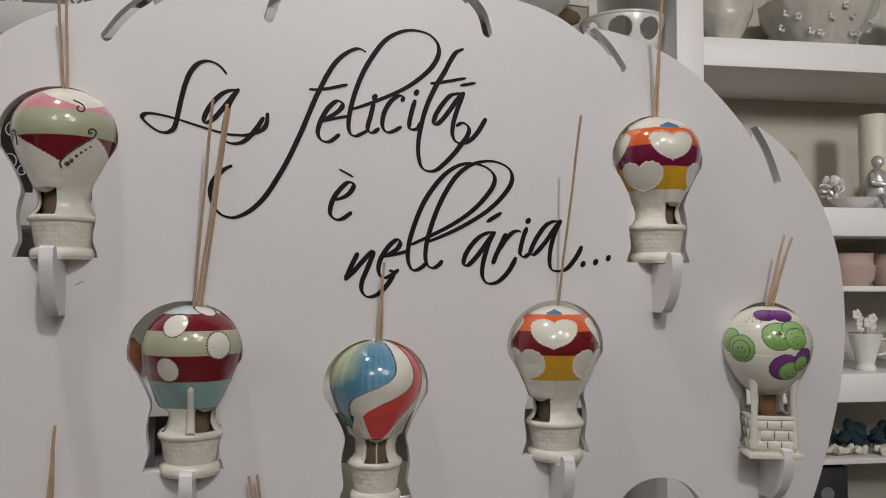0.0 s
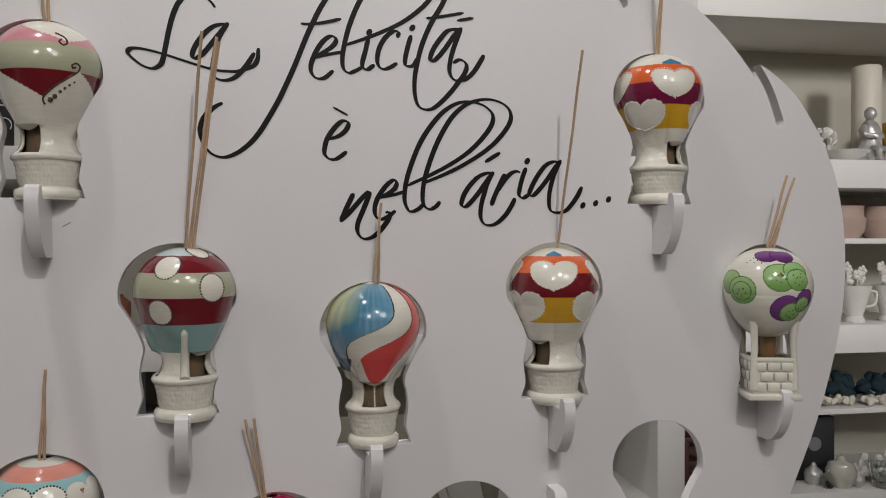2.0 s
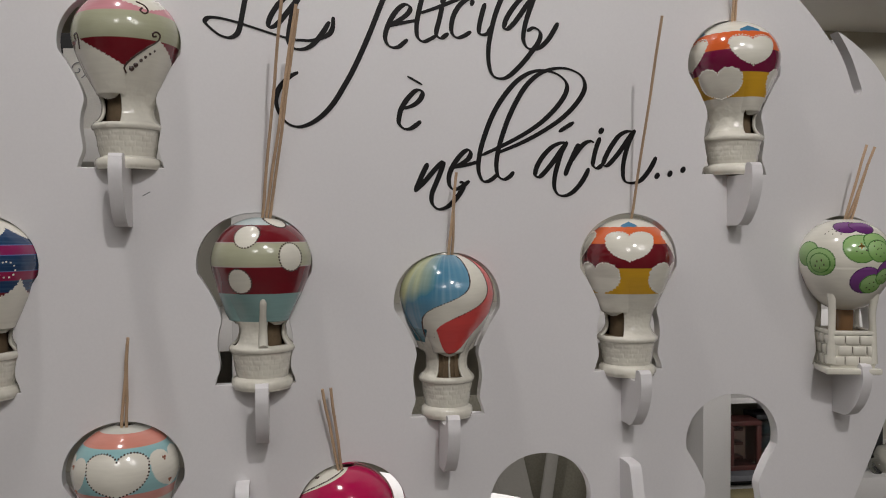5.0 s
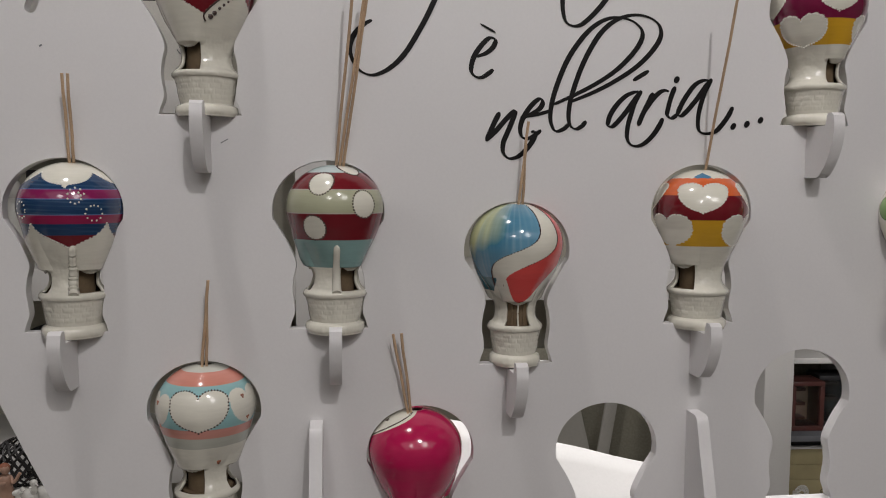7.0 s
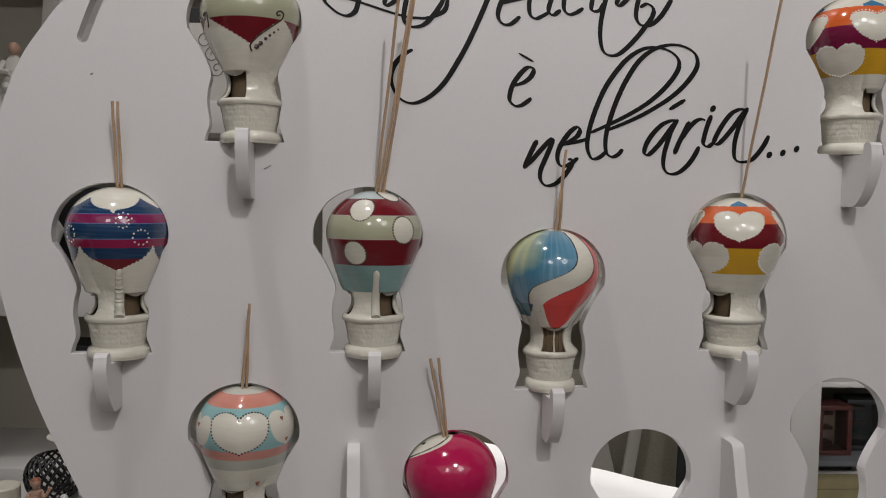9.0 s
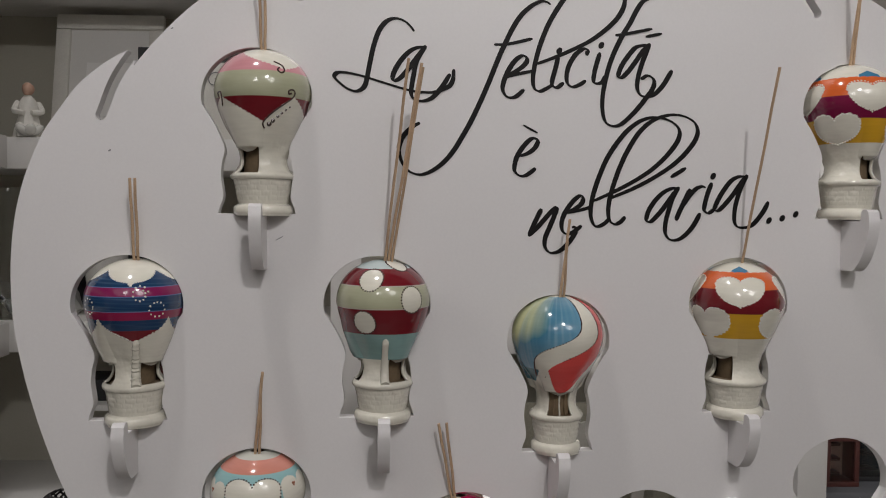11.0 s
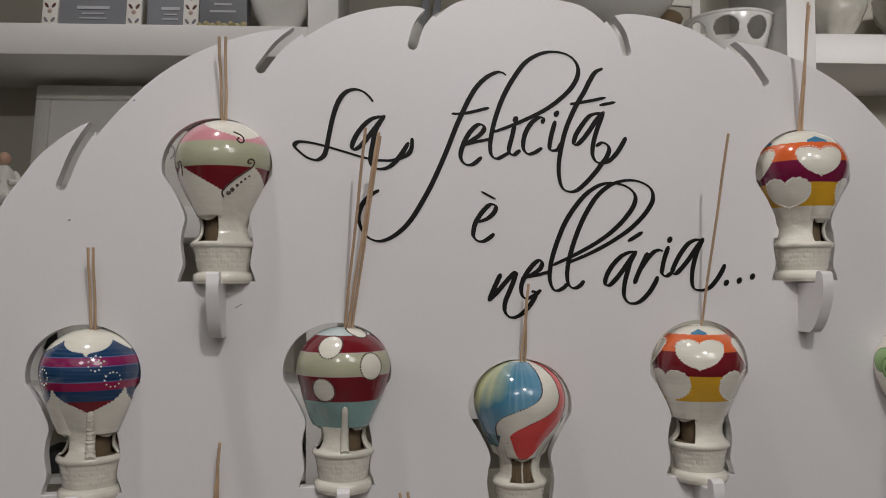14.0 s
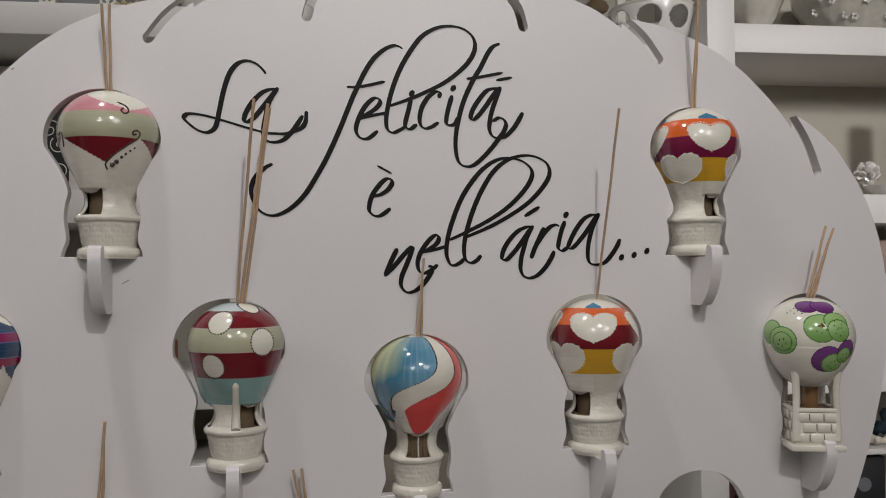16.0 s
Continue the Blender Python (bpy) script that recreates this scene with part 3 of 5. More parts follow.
CACTUS = [(-57, 0.1160, 0.0135, GREEN), (-37, 0.1085, 0.0150, GREEN), (-37, 0.1075, 0.0105, GREEN), (13, 0.1215, 0.0155, GREEN), (36, 0.1260, 0.0125, GREEN), (37, 0.1190, 0.0120, GREEN),
          (22, 0.0915, 0.0150, PURPLE), (50, 0.1000, 0.0115, PURPLE), (30, 0.0880, 0.0110, GREEN), (47, 0.0950, 0.0090, GREEN), (-4, 0.1400, 0.0105, PURPLE), (26, 0.1395, 0.0105, PURPLE),
          (120, 0.115, 0.015, GREEN), (150, 0.10, 0.014, PURPLE), (-120, 0.115, 0.015, GREEN), (-95, 0.092, 0.012, PURPLE)]


def paint_cactus(th, z):
    out = WHITE
    for th0, z0, r, colour in CACTUS:
        u, v = flat(th, z, th0, z0)
        d = math.hypot(u, v * 1.1)
        if d < r:
            out = DARKGREEN if (colour is GREEN and d > r - 0.0010) else (0.05, 0.01, 0.07) if d > r - 0.0008 else blend(colour, (0.30, 0.48, 0.19) if colour is GREEN else (0.18, 0.05, 0.22), 0.6 + v / r)
    return out


def skin(kind, paint, window=None, relief=0.00026, seed=0.0, slim=1.0):
    """The turned and painted body. window: middle in degrees, half-width, low and high edge of the openings, and how many there are."""
    prof = profile_of(kind)
    front = [-104 + 208 * i / 216 for i in range(217)]
    back = [104 + 152 * i / 26 for i in range(1, 26)]
    cols = front + back
    me = bpy.data.meshes.new("body")
    n, rows = len(cols), len(prof)
    verts, faces, tint = [], [], []
    for r, z in prof:
        for th in cols:
            a = radians(th)
            k = r
            if kind == "basket" and slim < 1:
                up = min(max((z - 0.058) / 0.034, 0.0), 1.0)
                k = r * (slim + (1 - slim) * up * up * (3 - 2 * up))
            if window and window[3] - 0.0025 < z < 0.092:
                # the bag hangs over each opening in a rounded lobe
                gap = 360 / window[4]
                side = abs(((th - window[0] + gap / 2) % gap) - gap / 2) / (1.35 * window[1])
                if side < 1:
                    low = min(1.0, (z - window[3] + 0.0025) / 0.0025)
                    high = 1 - (max(z - window[3], 0) / (0.092 - window[3])) ** 1.5
                    k += 0.0040 * (1 - side ** 3) * low * high
            if kind == "basket" and z < 0.078 and r > 0.01:
                p = Vector((math.sin(a) * r, math.cos(a) * r, z))
                fade = min(1.0, (0.078 - z) / 0.015)
                k += fade * (0.00055 * noise.noise(p * 130 + Vector((seed, 0, 0))) + 0.00018 * noise.noise(p * 420 + Vector((0, seed, 0))))
                if 0.042 < z:
                    k += 0.0009 * fade * math.cos(radians(3 * (th - (window[0] if window else 0)))) * min(1.0, (z - 0.042) / 0.012)
            if 0.0135 < z < 0.030 and kind == "basket":
                wave = z + 0.0005 * noise.noise(Vector((th * 0.05, seed, 1)))
                course = int((wave - 0.0135) / 0.0044)
                within = ((wave - 0.0135) % 0.0044) / 0.0044
                shift = 7 * noise.noise(Vector((course * 3.7, seed, 5)))
                along = ((th + shift) / 21 + 0.5 * (course % 2)) % 1
                cell = int((th + shift) / 21 + 0.5 * (course % 2) + 50)
                proud = min(1, within * 5, (1 - within) * 5, along * 9, (1 - along) * 9)
                k += relief * (proud * (1 + 0.9 * noise.noise(Vector((cell * 1.7, course * 2.3, seed)))) - 0.5)
            verts.append((k * math.sin(a), -k * math.cos(a), z))
            inside = z < 0.1448 and r < 0.0055 and z > 0.13
            c = (0.05, 0.045, 0.04) if inside else paint(th if th <= 180 else th - 360, z + SAG[0] * r) if z > 0.052 else WHITE
            tint.append((*c, 1.0))
    for i in range(rows - 1):
        zm = (prof[i][1] + prof[i + 1][1]) / 2
        for j in range(n):
            if window and window[2] < zm < window[3]:
                tm = cols[j] + 0.4
                gap = 360 / window[4]
                off = abs(((tm - window[0] + gap / 2) % gap) - gap / 2)
                top = window[3] - 0.0040 + 0.0040 * (off / window[1]) ** 2
                if off < window[1] and zm < top:
                    continue
            faces.append((i * n + j, i * n + (j + 1) % n, (i + 1) * n + (j + 1) % n, (i + 1) * n + j))
    me.from_pydata(verts, [], faces)
    at = me.color_attributes.new("glaze", "FLOAT_COLOR", "POINT")
    at.data.foreach_set("color", np.array(tint, dtype=np.float32).ravel())
    me.materials.append(GLAZE)
    me.materials.append(BISQUE)
    me.polygons.foreach_set("use_smooth", [True] * len(me.polygons))
    ob = new("body", me)
    if window:
        sol = ob.modifiers.new("wall", "SOLIDIFY")
        sol.thickness, sol.offset, sol.material_offset = 0.0024, -1, 1
    return ob


def on_skin(kind, th, z, lift=0.0):
    a, r = radians(th), radius_at(kind, z) + lift
    return Vector((r * math.sin(a), -r * math.cos(a), z))


def beads(name, kind, spots, mat, owner, label, size=0.0007):
    """A row of tiny raised enamel dots on the skin."""
    bm = bmesh.new()
    for s in spots:
        th, z = s[0], s[1] - SAG[0] * radius_at(kind, min(s[1], 0.144))
        r = s[2] if len(s) > 2 else size * random.uniform(0.85, 1.15)
        if 0.055 < z < 0.1445:
            bmesh.ops.create_icosphere(bm, subdivisions=1, radius=r, matrix=Matrix.Translation(on_skin(kind, th, z, -r * 0.35)))
    ob = part(name, bm, mat, owner, label)
    if len(spots) > 1:
        ob["kind"] = "stuff"
    return ob


def drawn(name, kind, spots, mat, owner, label, w=0.00075):
    """A fine painted line on the skin."""
    for line in spots:
        bm = bmesh.new()
        tube(bm, [on_skin(kind, th, z - SAG[0] * radius_at(kind, z)) for th, z in smooth_line(line, 8)], w, 6)
        part(name, bm, mat, owner, label)


def ring_spots(th0, z0, r, count):
    return [unflat(th0, z0, r * math.cos(t) / 1.05, r * math.sin(t)) for t in (2 * math.pi * i / count for i in range(count))]


def heart_spots(th0, z0, wide, high, count, grow=1.03):
    """Places all along a heart's rim, evenly spaced."""
    pts = [np.array((x * wide * grow, y * high * grow)) for x, y in HEART] + [np.array((HEART[0][0] * wide * grow, HEART[0][1] * high * grow))]
    run = np.concatenate([[0], np.cumsum([np.linalg.norm(b - a) for a, b in zip(pts, pts[1:])])])
    out = []
    for d in np.linspace(0, run[-1], count, endpoint=False):
        u, v = (float(np.interp(d, run, [p[k] for p in pts])) for k in (0, 1))
        out.append(unflat(th0, z0, u, v))
    return out


def hem_spots(first, period, dip, cusp, step=3.2):
    return [(th, scallop(th, first, period, dip, cusp) + 0.0003) for th in np.arange(-100, 100, step)]


def pillar(owner, th, twisted=False, z0=0.037, z1=0.078, kind="basket", r=0.0041):
    bm = bmesh.new()
    line = []
    for i in range(25):
        z = z0 + (z1 - z0) * i / 24
        line.append(on_skin(kind, th, z, 0.0002))
    tube(bm, line, lambda t: r * (0.86 + 0.14 * math.cos(t * 4)) * (1 + (0.16 * math.sin(t * 62) if twisted else 0)) * math.sqrt(max(1 - max(t - 0.9, 0) ** 2 * 90, 0.05)), 10)
    return part("pillar", bm, CREAM, owner, "twisted cream pillar" if twisted else "")


def balloon(at, paint, label, kind="basket", window=(-20, 17, 0.040, 0.0665, 3), turn=0.0, sag=0.0, slim=1.0):
    SAG[0] = sag
    ob = thing("balloon_diffuser", at, label, "ceramic diffuser", "balloon diffusers", turn=turn)
    skin(kind, paint, window if kind == "basket" else None, seed=at[0] * 40 + at[2] * 7, slim=slim).parent = ob
    if kind == "basket":
        bm = bmesh.new()
        lathe(bm, [(0.0, 0.064), (0.010, 0.0655), (0.017, 0.070), (0.021, 0.078), (0.023, 0.088)], 32)
        part("inner_bowl", bm, BISQUE, ob, "rounded scent bowl")
        bm = bmesh.new()
        lathe(bm, [(0.0, 0.034), (0.0212, 0.034), (0.0212, 0.037), (0.0, 0.0372)], 24)
        part("basket_floor", bm, BISQUE, ob, "unglazed brown clay inside the basket")
        # added brown core: stops background showing through, so the openings stay dark
        bm = bmesh.new()
        lathe(bm, [(0.0, 0.0372), (0.0168, 0.0372), (0.0168, 0.064), (0.0, 0.066)], 24)
        part("inner_column", bm, BISQUE, ob, "brown core added to block the view through the window")
    return ob


def reeds(base, tips, owner_label, bottom=-0.055):
    """The sticks of one diffuser, each a thing that only leans in its neck."""
    for k, tip in enumerate(tips):
        b, t = Vector(base), Vector(tip)
        b += Vector((0.0034 * (k - (len(tips) - 1) / 2), 0.0006 * (k % 2), 0))
        low = b + (b - t).normalized() * 0.03
        bm = bmesh.new()
        tube(bm, [low + (t - low) * (i / 6) + Vector((0.0003 * math.sin(i * 2.1 + k), 0, 0)) for i in range(7)], 0.00125, 8)
        tagged(part("reed_stick", bm, REED), owner_label, "reed stick", "diffuser reeds")


BY = 0.829
b = balloon((-0.1335, BY, 1.4385), paint_pink_crown, "ceramic hot-air balloon diffuser with pink, sage and crimson bands", window=(-42, 26, 0.0375, 0.0595, 2), turn=14, sag=0.23)
rise = [(th, crown_hem(th) + 0.0003) for th in (-7, 0, 8, 15, 22, 28)]
drawn("painted_scroll", "basket", [[(-5, 0.0825), (-7, 0.0850)] + rise + [(31, 0.1115), (32, 0.1150), (28, 0.1168), (23.5, 0.1155), (24, 0.1132), (27.5, 0.1138)],
                                   [(-66, 0.103), (-63, 0.110), (-64, 0.1145), (-70, 0.114), (-69, 0.1105)], [(8, 0.137), (18, 0.1345), (20, 0.131), (15, 0.129), (11, 0.131), (14, 0.133)]], INK, b, "dark scroll line with curled end")
for th, r in ((-8, 0.0026), (-3, 0.0024), (3, 0.0018), (8, 0.0016), (13, 0.0014), (18, 0.0012)):
    beads("painted_dot", "basket", [(th + 10, crown_hem(th) - 0.0010, r)], INK, b, "dark enamel dot")

b = balloon((-0.2445, BY, 1.2545), paint_starry, "ceramic hot-air balloon diffuser with navy and magenta stripes, white stars", window=(38, 28, 0.0385, 0.0575, 3), turn=17, sag=0.05)
beads("enamel_hem", "basket", hem_spots(-4, 90, 0.077, 0.099, 2.6), PEARL, b, "raised white beaded hem", 0.0008)
swirl = [(4 + 10 * math.cos(t) * (1 - t / 16), 0.1195 + 0.0075 * math.sin(t) * (1 - t / 16)) for t in np.arange(0.3, 7.5, 0.62)]
swirl += [(24 + 11 * math.cos(t + 2) * (1 - t / 18), 0.1065 + 0.0062 * math.sin(t + 2)) for t in np.arange(0, 6.6, 0.6)] + [(-62 + 9 * math.cos(t), 0.109 + 0.0065 * math.sin(t)) for t in np.arange(0, 6.2, 0.6)]
beads("enamel_stars", "basket", swirl + [(th, star_lobe(th)) for th in np.arange(-62, 62, 3.1)], PEARL, b, "white enamel dots in spirals", 0.0010)
pillar(b, -1, True)

b = balloon((-0.0265, BY, 1.2545), paint_striped_discs, "ceramic hot-air balloon diffuser with crimson and sage stripes, white discs", window=(32, 24, 0.0385, 0.0590, 3), turn=5, sag=-0.05)
beads("painted_dots", "basket", [s for th0, z0, r in DISCS[:4] for s in ring_spots(th0, z0, r + 0.0006, 30)], INK, b, "dark dotted rims round the discs", 0.0010)
pillar(b, -2)

b = balloon((0.1345, 0.830, 1.2225), paint_swirl, "ceramic hot-air balloon diffuser with blue, white and red swirl", window=(4, 31, 0.0380, 0.0600, 3), turn=-9, sag=-0.08, slim=0.89)

for th, mat, lab in ((-12, BISQUE, "dark stick in the window"), (5, CREAM, "cream stick in the window"), (21, BISQUE, "dark stick in the window")):
    bm = bmesh.new()
    tube(bm, [on_skin("basket", th, 0.0372, -0.0070), on_skin("basket", th, 0.048, -0.0045), on_skin("basket", th, 0.0615, -0.0035)], 0.0008, 6)
    part("window_stick", bm, mat, b, lab)
edge = []
for z in np.arange(0.072, 0.142, 0.0011):
    edge.append((-5 + 35 * math.tanh((z - 0.1005) / 0.010), z))
    edge.append((16 + 42 * math.tanh((z - 0.0905) / 0.012), z))
beads("painted_dots", "basket", edge, INK, b, "dark dotted edge of the swirl", 0.00085)

b = balloon((0.3065, BY, 1.2535), paint_sunny(0, CRIMSON, 0.0232), "ceramic hot-air balloon diffuser with orange, crimson and yellow bands, white hearts", window=(-40, 29, 0.0380, 0.0600, 2), turn=-21, sag=0.0)
beads("enamel_rim", "basket", [s for th0, z0, w, h in sunny_hearts(0, 0.0232) if abs(th0) < 95 for s in heart_spots(th0, z0, w, h, 46, 0.975)], PEARL, b, "raised white beads round the hearts", 0.0010)

b = balloon((0.4135, BY, 1.4395), paint_sunny(24, PLUM, 0.0208), "ceramic hot-air balloon diffuser with orange, plum and yellow bands, white hearts", window=(44, 20, 0.0380, 0.0590, 2), turn=-29, sag=0.22)
beads("enamel_rim", "basket", [s for th0, z0, w, h in sunny_hearts(24, 0.0208) if abs(th0) < 118 for s in heart_spots(th0, z0, w, h, 46, 0.975)], PEARL, b, "raised white beads round the hearts", 0.0010)

b = balloon((0.5195, 0.808, 1.2525), paint_cactus, "white ceramic hot-air balloon diffuser with green and purple hearts, square basket", "pear", turn=-31, sag=0.07)
spots = [(th0 + du, z0 + dz) for th0, z0, r, c in CACTUS[1:10] if c is GREEN for du, dz in ((-6, -0.003), (0, -0.005), (6, -0.002), (3, 0.002), (-3, 0.001))]
beads("painted_dots", "pear", spots + [(-36 + 4 * i, 0.1335 + 0.002 * (i % 3)) for i in range(7)], INK, b, "small dark dots", 0.0008)
drawn("gold_bird", "pear", [[(10, 0.1225), (13, 0.1235), (17, 0.1225)], [(13, 0.1255), (14, 0.1235), (13, 0.1210)]], GOLD, b, "tiny gold lustre bird", 0.0008)


def square_basket(owner, turn):
    m = Matrix.Rotation(radians(turn), 4, "Z") @ Matrix.Diagonal((0.83, 0.83, 1.06, 1))
    bm = bmesh.new()
    box(bm, (-0.0305, -0.0305, 0.0), (0.0305, 0.0305, 0.0055), 0.0018, 2, m)
    box(bm, (-0.0245, -0.0245, 0.0045), (0.0245, 0.0245, 0.0365), 0.0012, 2, m)
    body = part("basket", bm, CREAM, owner, "square cream basket")
    bm = bmesh.new()
    box(bm, (-0.0215, -0.0215, 0.034), (0.0215, 0.0215, 0.0367), 0.0, 1, m)
    part("basket_floor", bm, BISQUE, owner, "unglazed brown clay inside")
    for q in range(4):
        for row in range(3):
            for c in range(3):
                x0, x1 = -0.0235 + 0.0157 * c + (0.0078 if row % 2 else 0) - 0.0002, -0.0235 + 0.0157 * (c + 1) - 0.0012 + (0.0078 if row % 2 else 0)
                x0, x1 = max(x0, -0.0235), min(x1, 0.0235)
                if x1 - x0 < 0.004:
                    continue
                bm = bmesh.new()
                box(bm, (x0, -0.0262, 0.0075 + row * 0.0092), (x1, -0.0235, 0.0157 + row * 0.0092), 0.0009, 1, m @ Matrix.Rotation(radians(90 * q), 4, "Z"))
                part("brick", bm, CREAM, body)
                if q in (0, 3) and c and x0 > -0.02:
                    bm = bmesh.new()
                    box(bm, (x0 - 0.0008, -0.0250, 0.0095 + row * 0.0092), (x0 - 0.0003, -0.0238, 0.0150 + row * 0.0092), 0.0, 1, m @ Matrix.Rotation(radians(90 * q), 4, "Z"))
                    part("joint_mark", bm, INK, body, "dark painted joint")
    bm = bmesh.new()
    for sx, sy in ((1, 1), (1, -1), (-1, 1), (-1, -1)):
        p = m @ Vector((0.0222 * sx, 0.0222 * sy, 0))
        bm2 = bmesh.new()
        tube(bm2, smooth_line([(p.x * 1.02, p.y * 1.02, 0.010), (p.x * 1.0, p.y * 1.0, 0.040), (p.x * 0.98, p.y * 0.98, 0.058), (p.x * 1.06, p.y * 1.06, 0.076)], 6), lambda t: 0.0042 - 0.0009 * math.sin(math.pi * t), 10)
        part("post", bm2, CREAM, owner, "rounded corner post")
    bm.free()
    for s in (0, 1, 2, 3):
        bm2 = bmesh.new()
        box(bm2, (-0.0235, -0.0262, 0.0345), (0.0235, -0.0205, 0.0385), 0.0012, 2, m @ Matrix.Rotation(radians(90 * s), 4, "Z"))
        part("rim", bm2, CREAM, owner)
    return body


square_basket(b, 15)
bm = bmesh.new()
lathe(bm, [(0.0, 0.0368), (0.0078, 0.0368), (0.0085, 0.05), (0.0085, 0.062)], 20)
part("inner_column", bm, material("amber_vial", (0.20, 0.11, 0.05), 0.12, grain=10, amount=0.1, coat=0.6), b, "brown scent vial")

b = balloon((-0.138, BY, 1.083), paint_sweetheart, "ceramic hot-air balloon diffuser with coral and sky bands, white dotted hearts", window=(-38, 32, 0.0385, 0.0600, 3), turn=9, sag=-0.13)
beads("painted_dots", "basket", heart_spots(-9, 0.1075, 0.0275, 0.0185, 54, 0.98), INK, b, "dark dotted heart outline", 0.0010)
for th0, z0 in ((48, 0.1165), (-70, 0.112), (54, 0.098), (-66, 0.093), (22, 0.060)):
    bm = bmesh.new()
    for du, dz, s in ((-0.0011, 0.0008, 0.0014), (0.0011, 0.0008, 0.0014), (0, -0.0008, 0.0013)):
        ball(bm, on_skin("basket", th0 + math.degrees(du / R_BALL), z0 + dz - SAG[0] * 0.035, -0.0006), s, sub=1)
    part("painted_heart", bm, TERRA, b, "tiny red-brown heart")

b = balloon((0.0445, BY, 1.038), paint_fuchsia, "glossy fuchsia ceramic hot-air balloon diffuser with a white dotted flap", turn=-6, sag=-0.33)
beads("painted_dots", "basket", [(th, 0.105 + 0.034 * (th + 90) / 90) for th in np.arange(-92, 20, 2.4)], INK, b, "dark dotted edge of the flap", 0.00095)
drawn("painted_sprig", "basket", [[(-24, 0.139), (-18, 0.1395), (-14, 0.138)], [(-70, 0.124), (-66, 0.126), (-64, 0.1245)]], INK, b, "small dark sprig", 0.0008)

reeds((-0.132, 0.8175, 1.588), [(-0.1337, 0.798, 1.6519), (-0.1288, 0.802, 1.6531)], "pale rattan stick in the pink-banded balloon")
reeds((-0.2405, 0.8175, 1.406), [(-0.2402, 0.8, 1.4694), (-0.2368, 0.802, 1.4695)], "pale rattan stick in the navy balloon")
reeds((-0.0215, 0.8175, 1.406), [(-0.0080, 0.767, 1.5692), (0.0028, 0.771, 1.5663), (0.0042, 0.776, 1.5640)], "long pale rattan stick in the striped balloon")
reeds((0.136, 0.8175, 1.371), [(0.1379, 0.802, 1.438), (0.1367, 0.806, 1.4182)], "pale rattan stick in the swirled balloon")
reeds((0.3065, 0.8175, 1.406), [(0.3058, 0.758, 1.5683)], "single long rattan stick in the orange balloon")
reeds((0.4075, 0.8175, 1.588), [(0.3972, 0.782, 1.6929), (0.3982, 0.786, 1.6973)], "long pale rattan stick in the plum-banded balloon")
reeds((0.5215, 0.8065, 1.397), [(0.5296, 0.792, 1.4676), (0.5363, 0.79, 1.4655), (0.5341, 0.796, 1.4505)], "pale rattan stick in the white balloon")
reeds((-0.137, 0.8175, 1.234), [(-0.1312, 0.806, 1.303), (-0.1325, 0.808, 1.2978)], "pale rattan stick in the heart-painted balloon")
reeds((0.037, 0.8175, 1.190), [(0.023, 0.809, 1.2546), (0.0299, 0.809, 1.2551)], "pale rattan stick in the fuchsia balloon")

# ---- the lettering ----
lettering = thing("script_lettering", (0.137, PY - 0.0004, 1.44), "black vinyl script lettering: La felicit\u00e1 \u00e8 nell'\u00e1ria...", "lettering")


def letter(name, *strokes):
    """One letter in broad-nib strokes, millimetres across and up from the line's middle."""
    bm = bmesh.new()
    for k, text in enumerate(strokes):
        pts = smooth_line([tuple(float(c) / 1000 for c in q.split(",")) for q in text.split()], 10)
        n = len(pts)
        if n == 2:
            pts = [np.array(pts[0]) + (np.array(pts[1]) - np.array(pts[0])) * i / 6 for i in range(7)]
            n = 7
        dot = np.linalg.norm(np.array(pts[-1]) - np.array(pts[0])) < 0.0065 and len(strokes[k].split()) == 2
        if dot:
            mid = (np.array(pts[0]) + np.array(pts[-1])) / 2
            bm.faces.new([bm.verts.new((mid[0] + 0.0027 * math.cos(a) + 0.0007 * math.sin(a), -0.00003 * k, mid[1] + 0.0031 * math.sin(a))) for a in (2 * math.pi * j / 20 for j in range(20))])
            continue
        pairs = []
        for i, p in enumerate(pts):
            d = np.array(pts[min(i + 1, n - 1)]) - np.array(pts[max(i - 1, 0)])
            d = d / (np.linalg.norm(d) + 1e-9)
            q = np.array((-d[1], d[0]))
            lean = abs(d[0] * math.cos(radians(62)) + d[1] * math.sin(radians(62)))
            w = 0.00095 + 0.00140 * lean ** 2.2
            t = i / (n - 1)
            w *= min(1.0, 0.80 + 3 * min(t, 1 - t))
            if i in (0, n - 1):
                # a blunt rounded end
                p = p + (-d if i == 0 else d) * w * 0.55
                w *= 0.55
            lift = -0.00003 * k - 0.00001 * (i % 2)
            pairs.append([bm.verts.new((*(p + q * s)[:1], lift, (p + q * s)[1])) for s in (w, -w)])
        for a, c in zip(pairs, pairs[1:]):
            bm.faces.new((a[0], a[1], c[1], c[0]))
    return part(name, bm, VINYL, lettering, smooth=False)


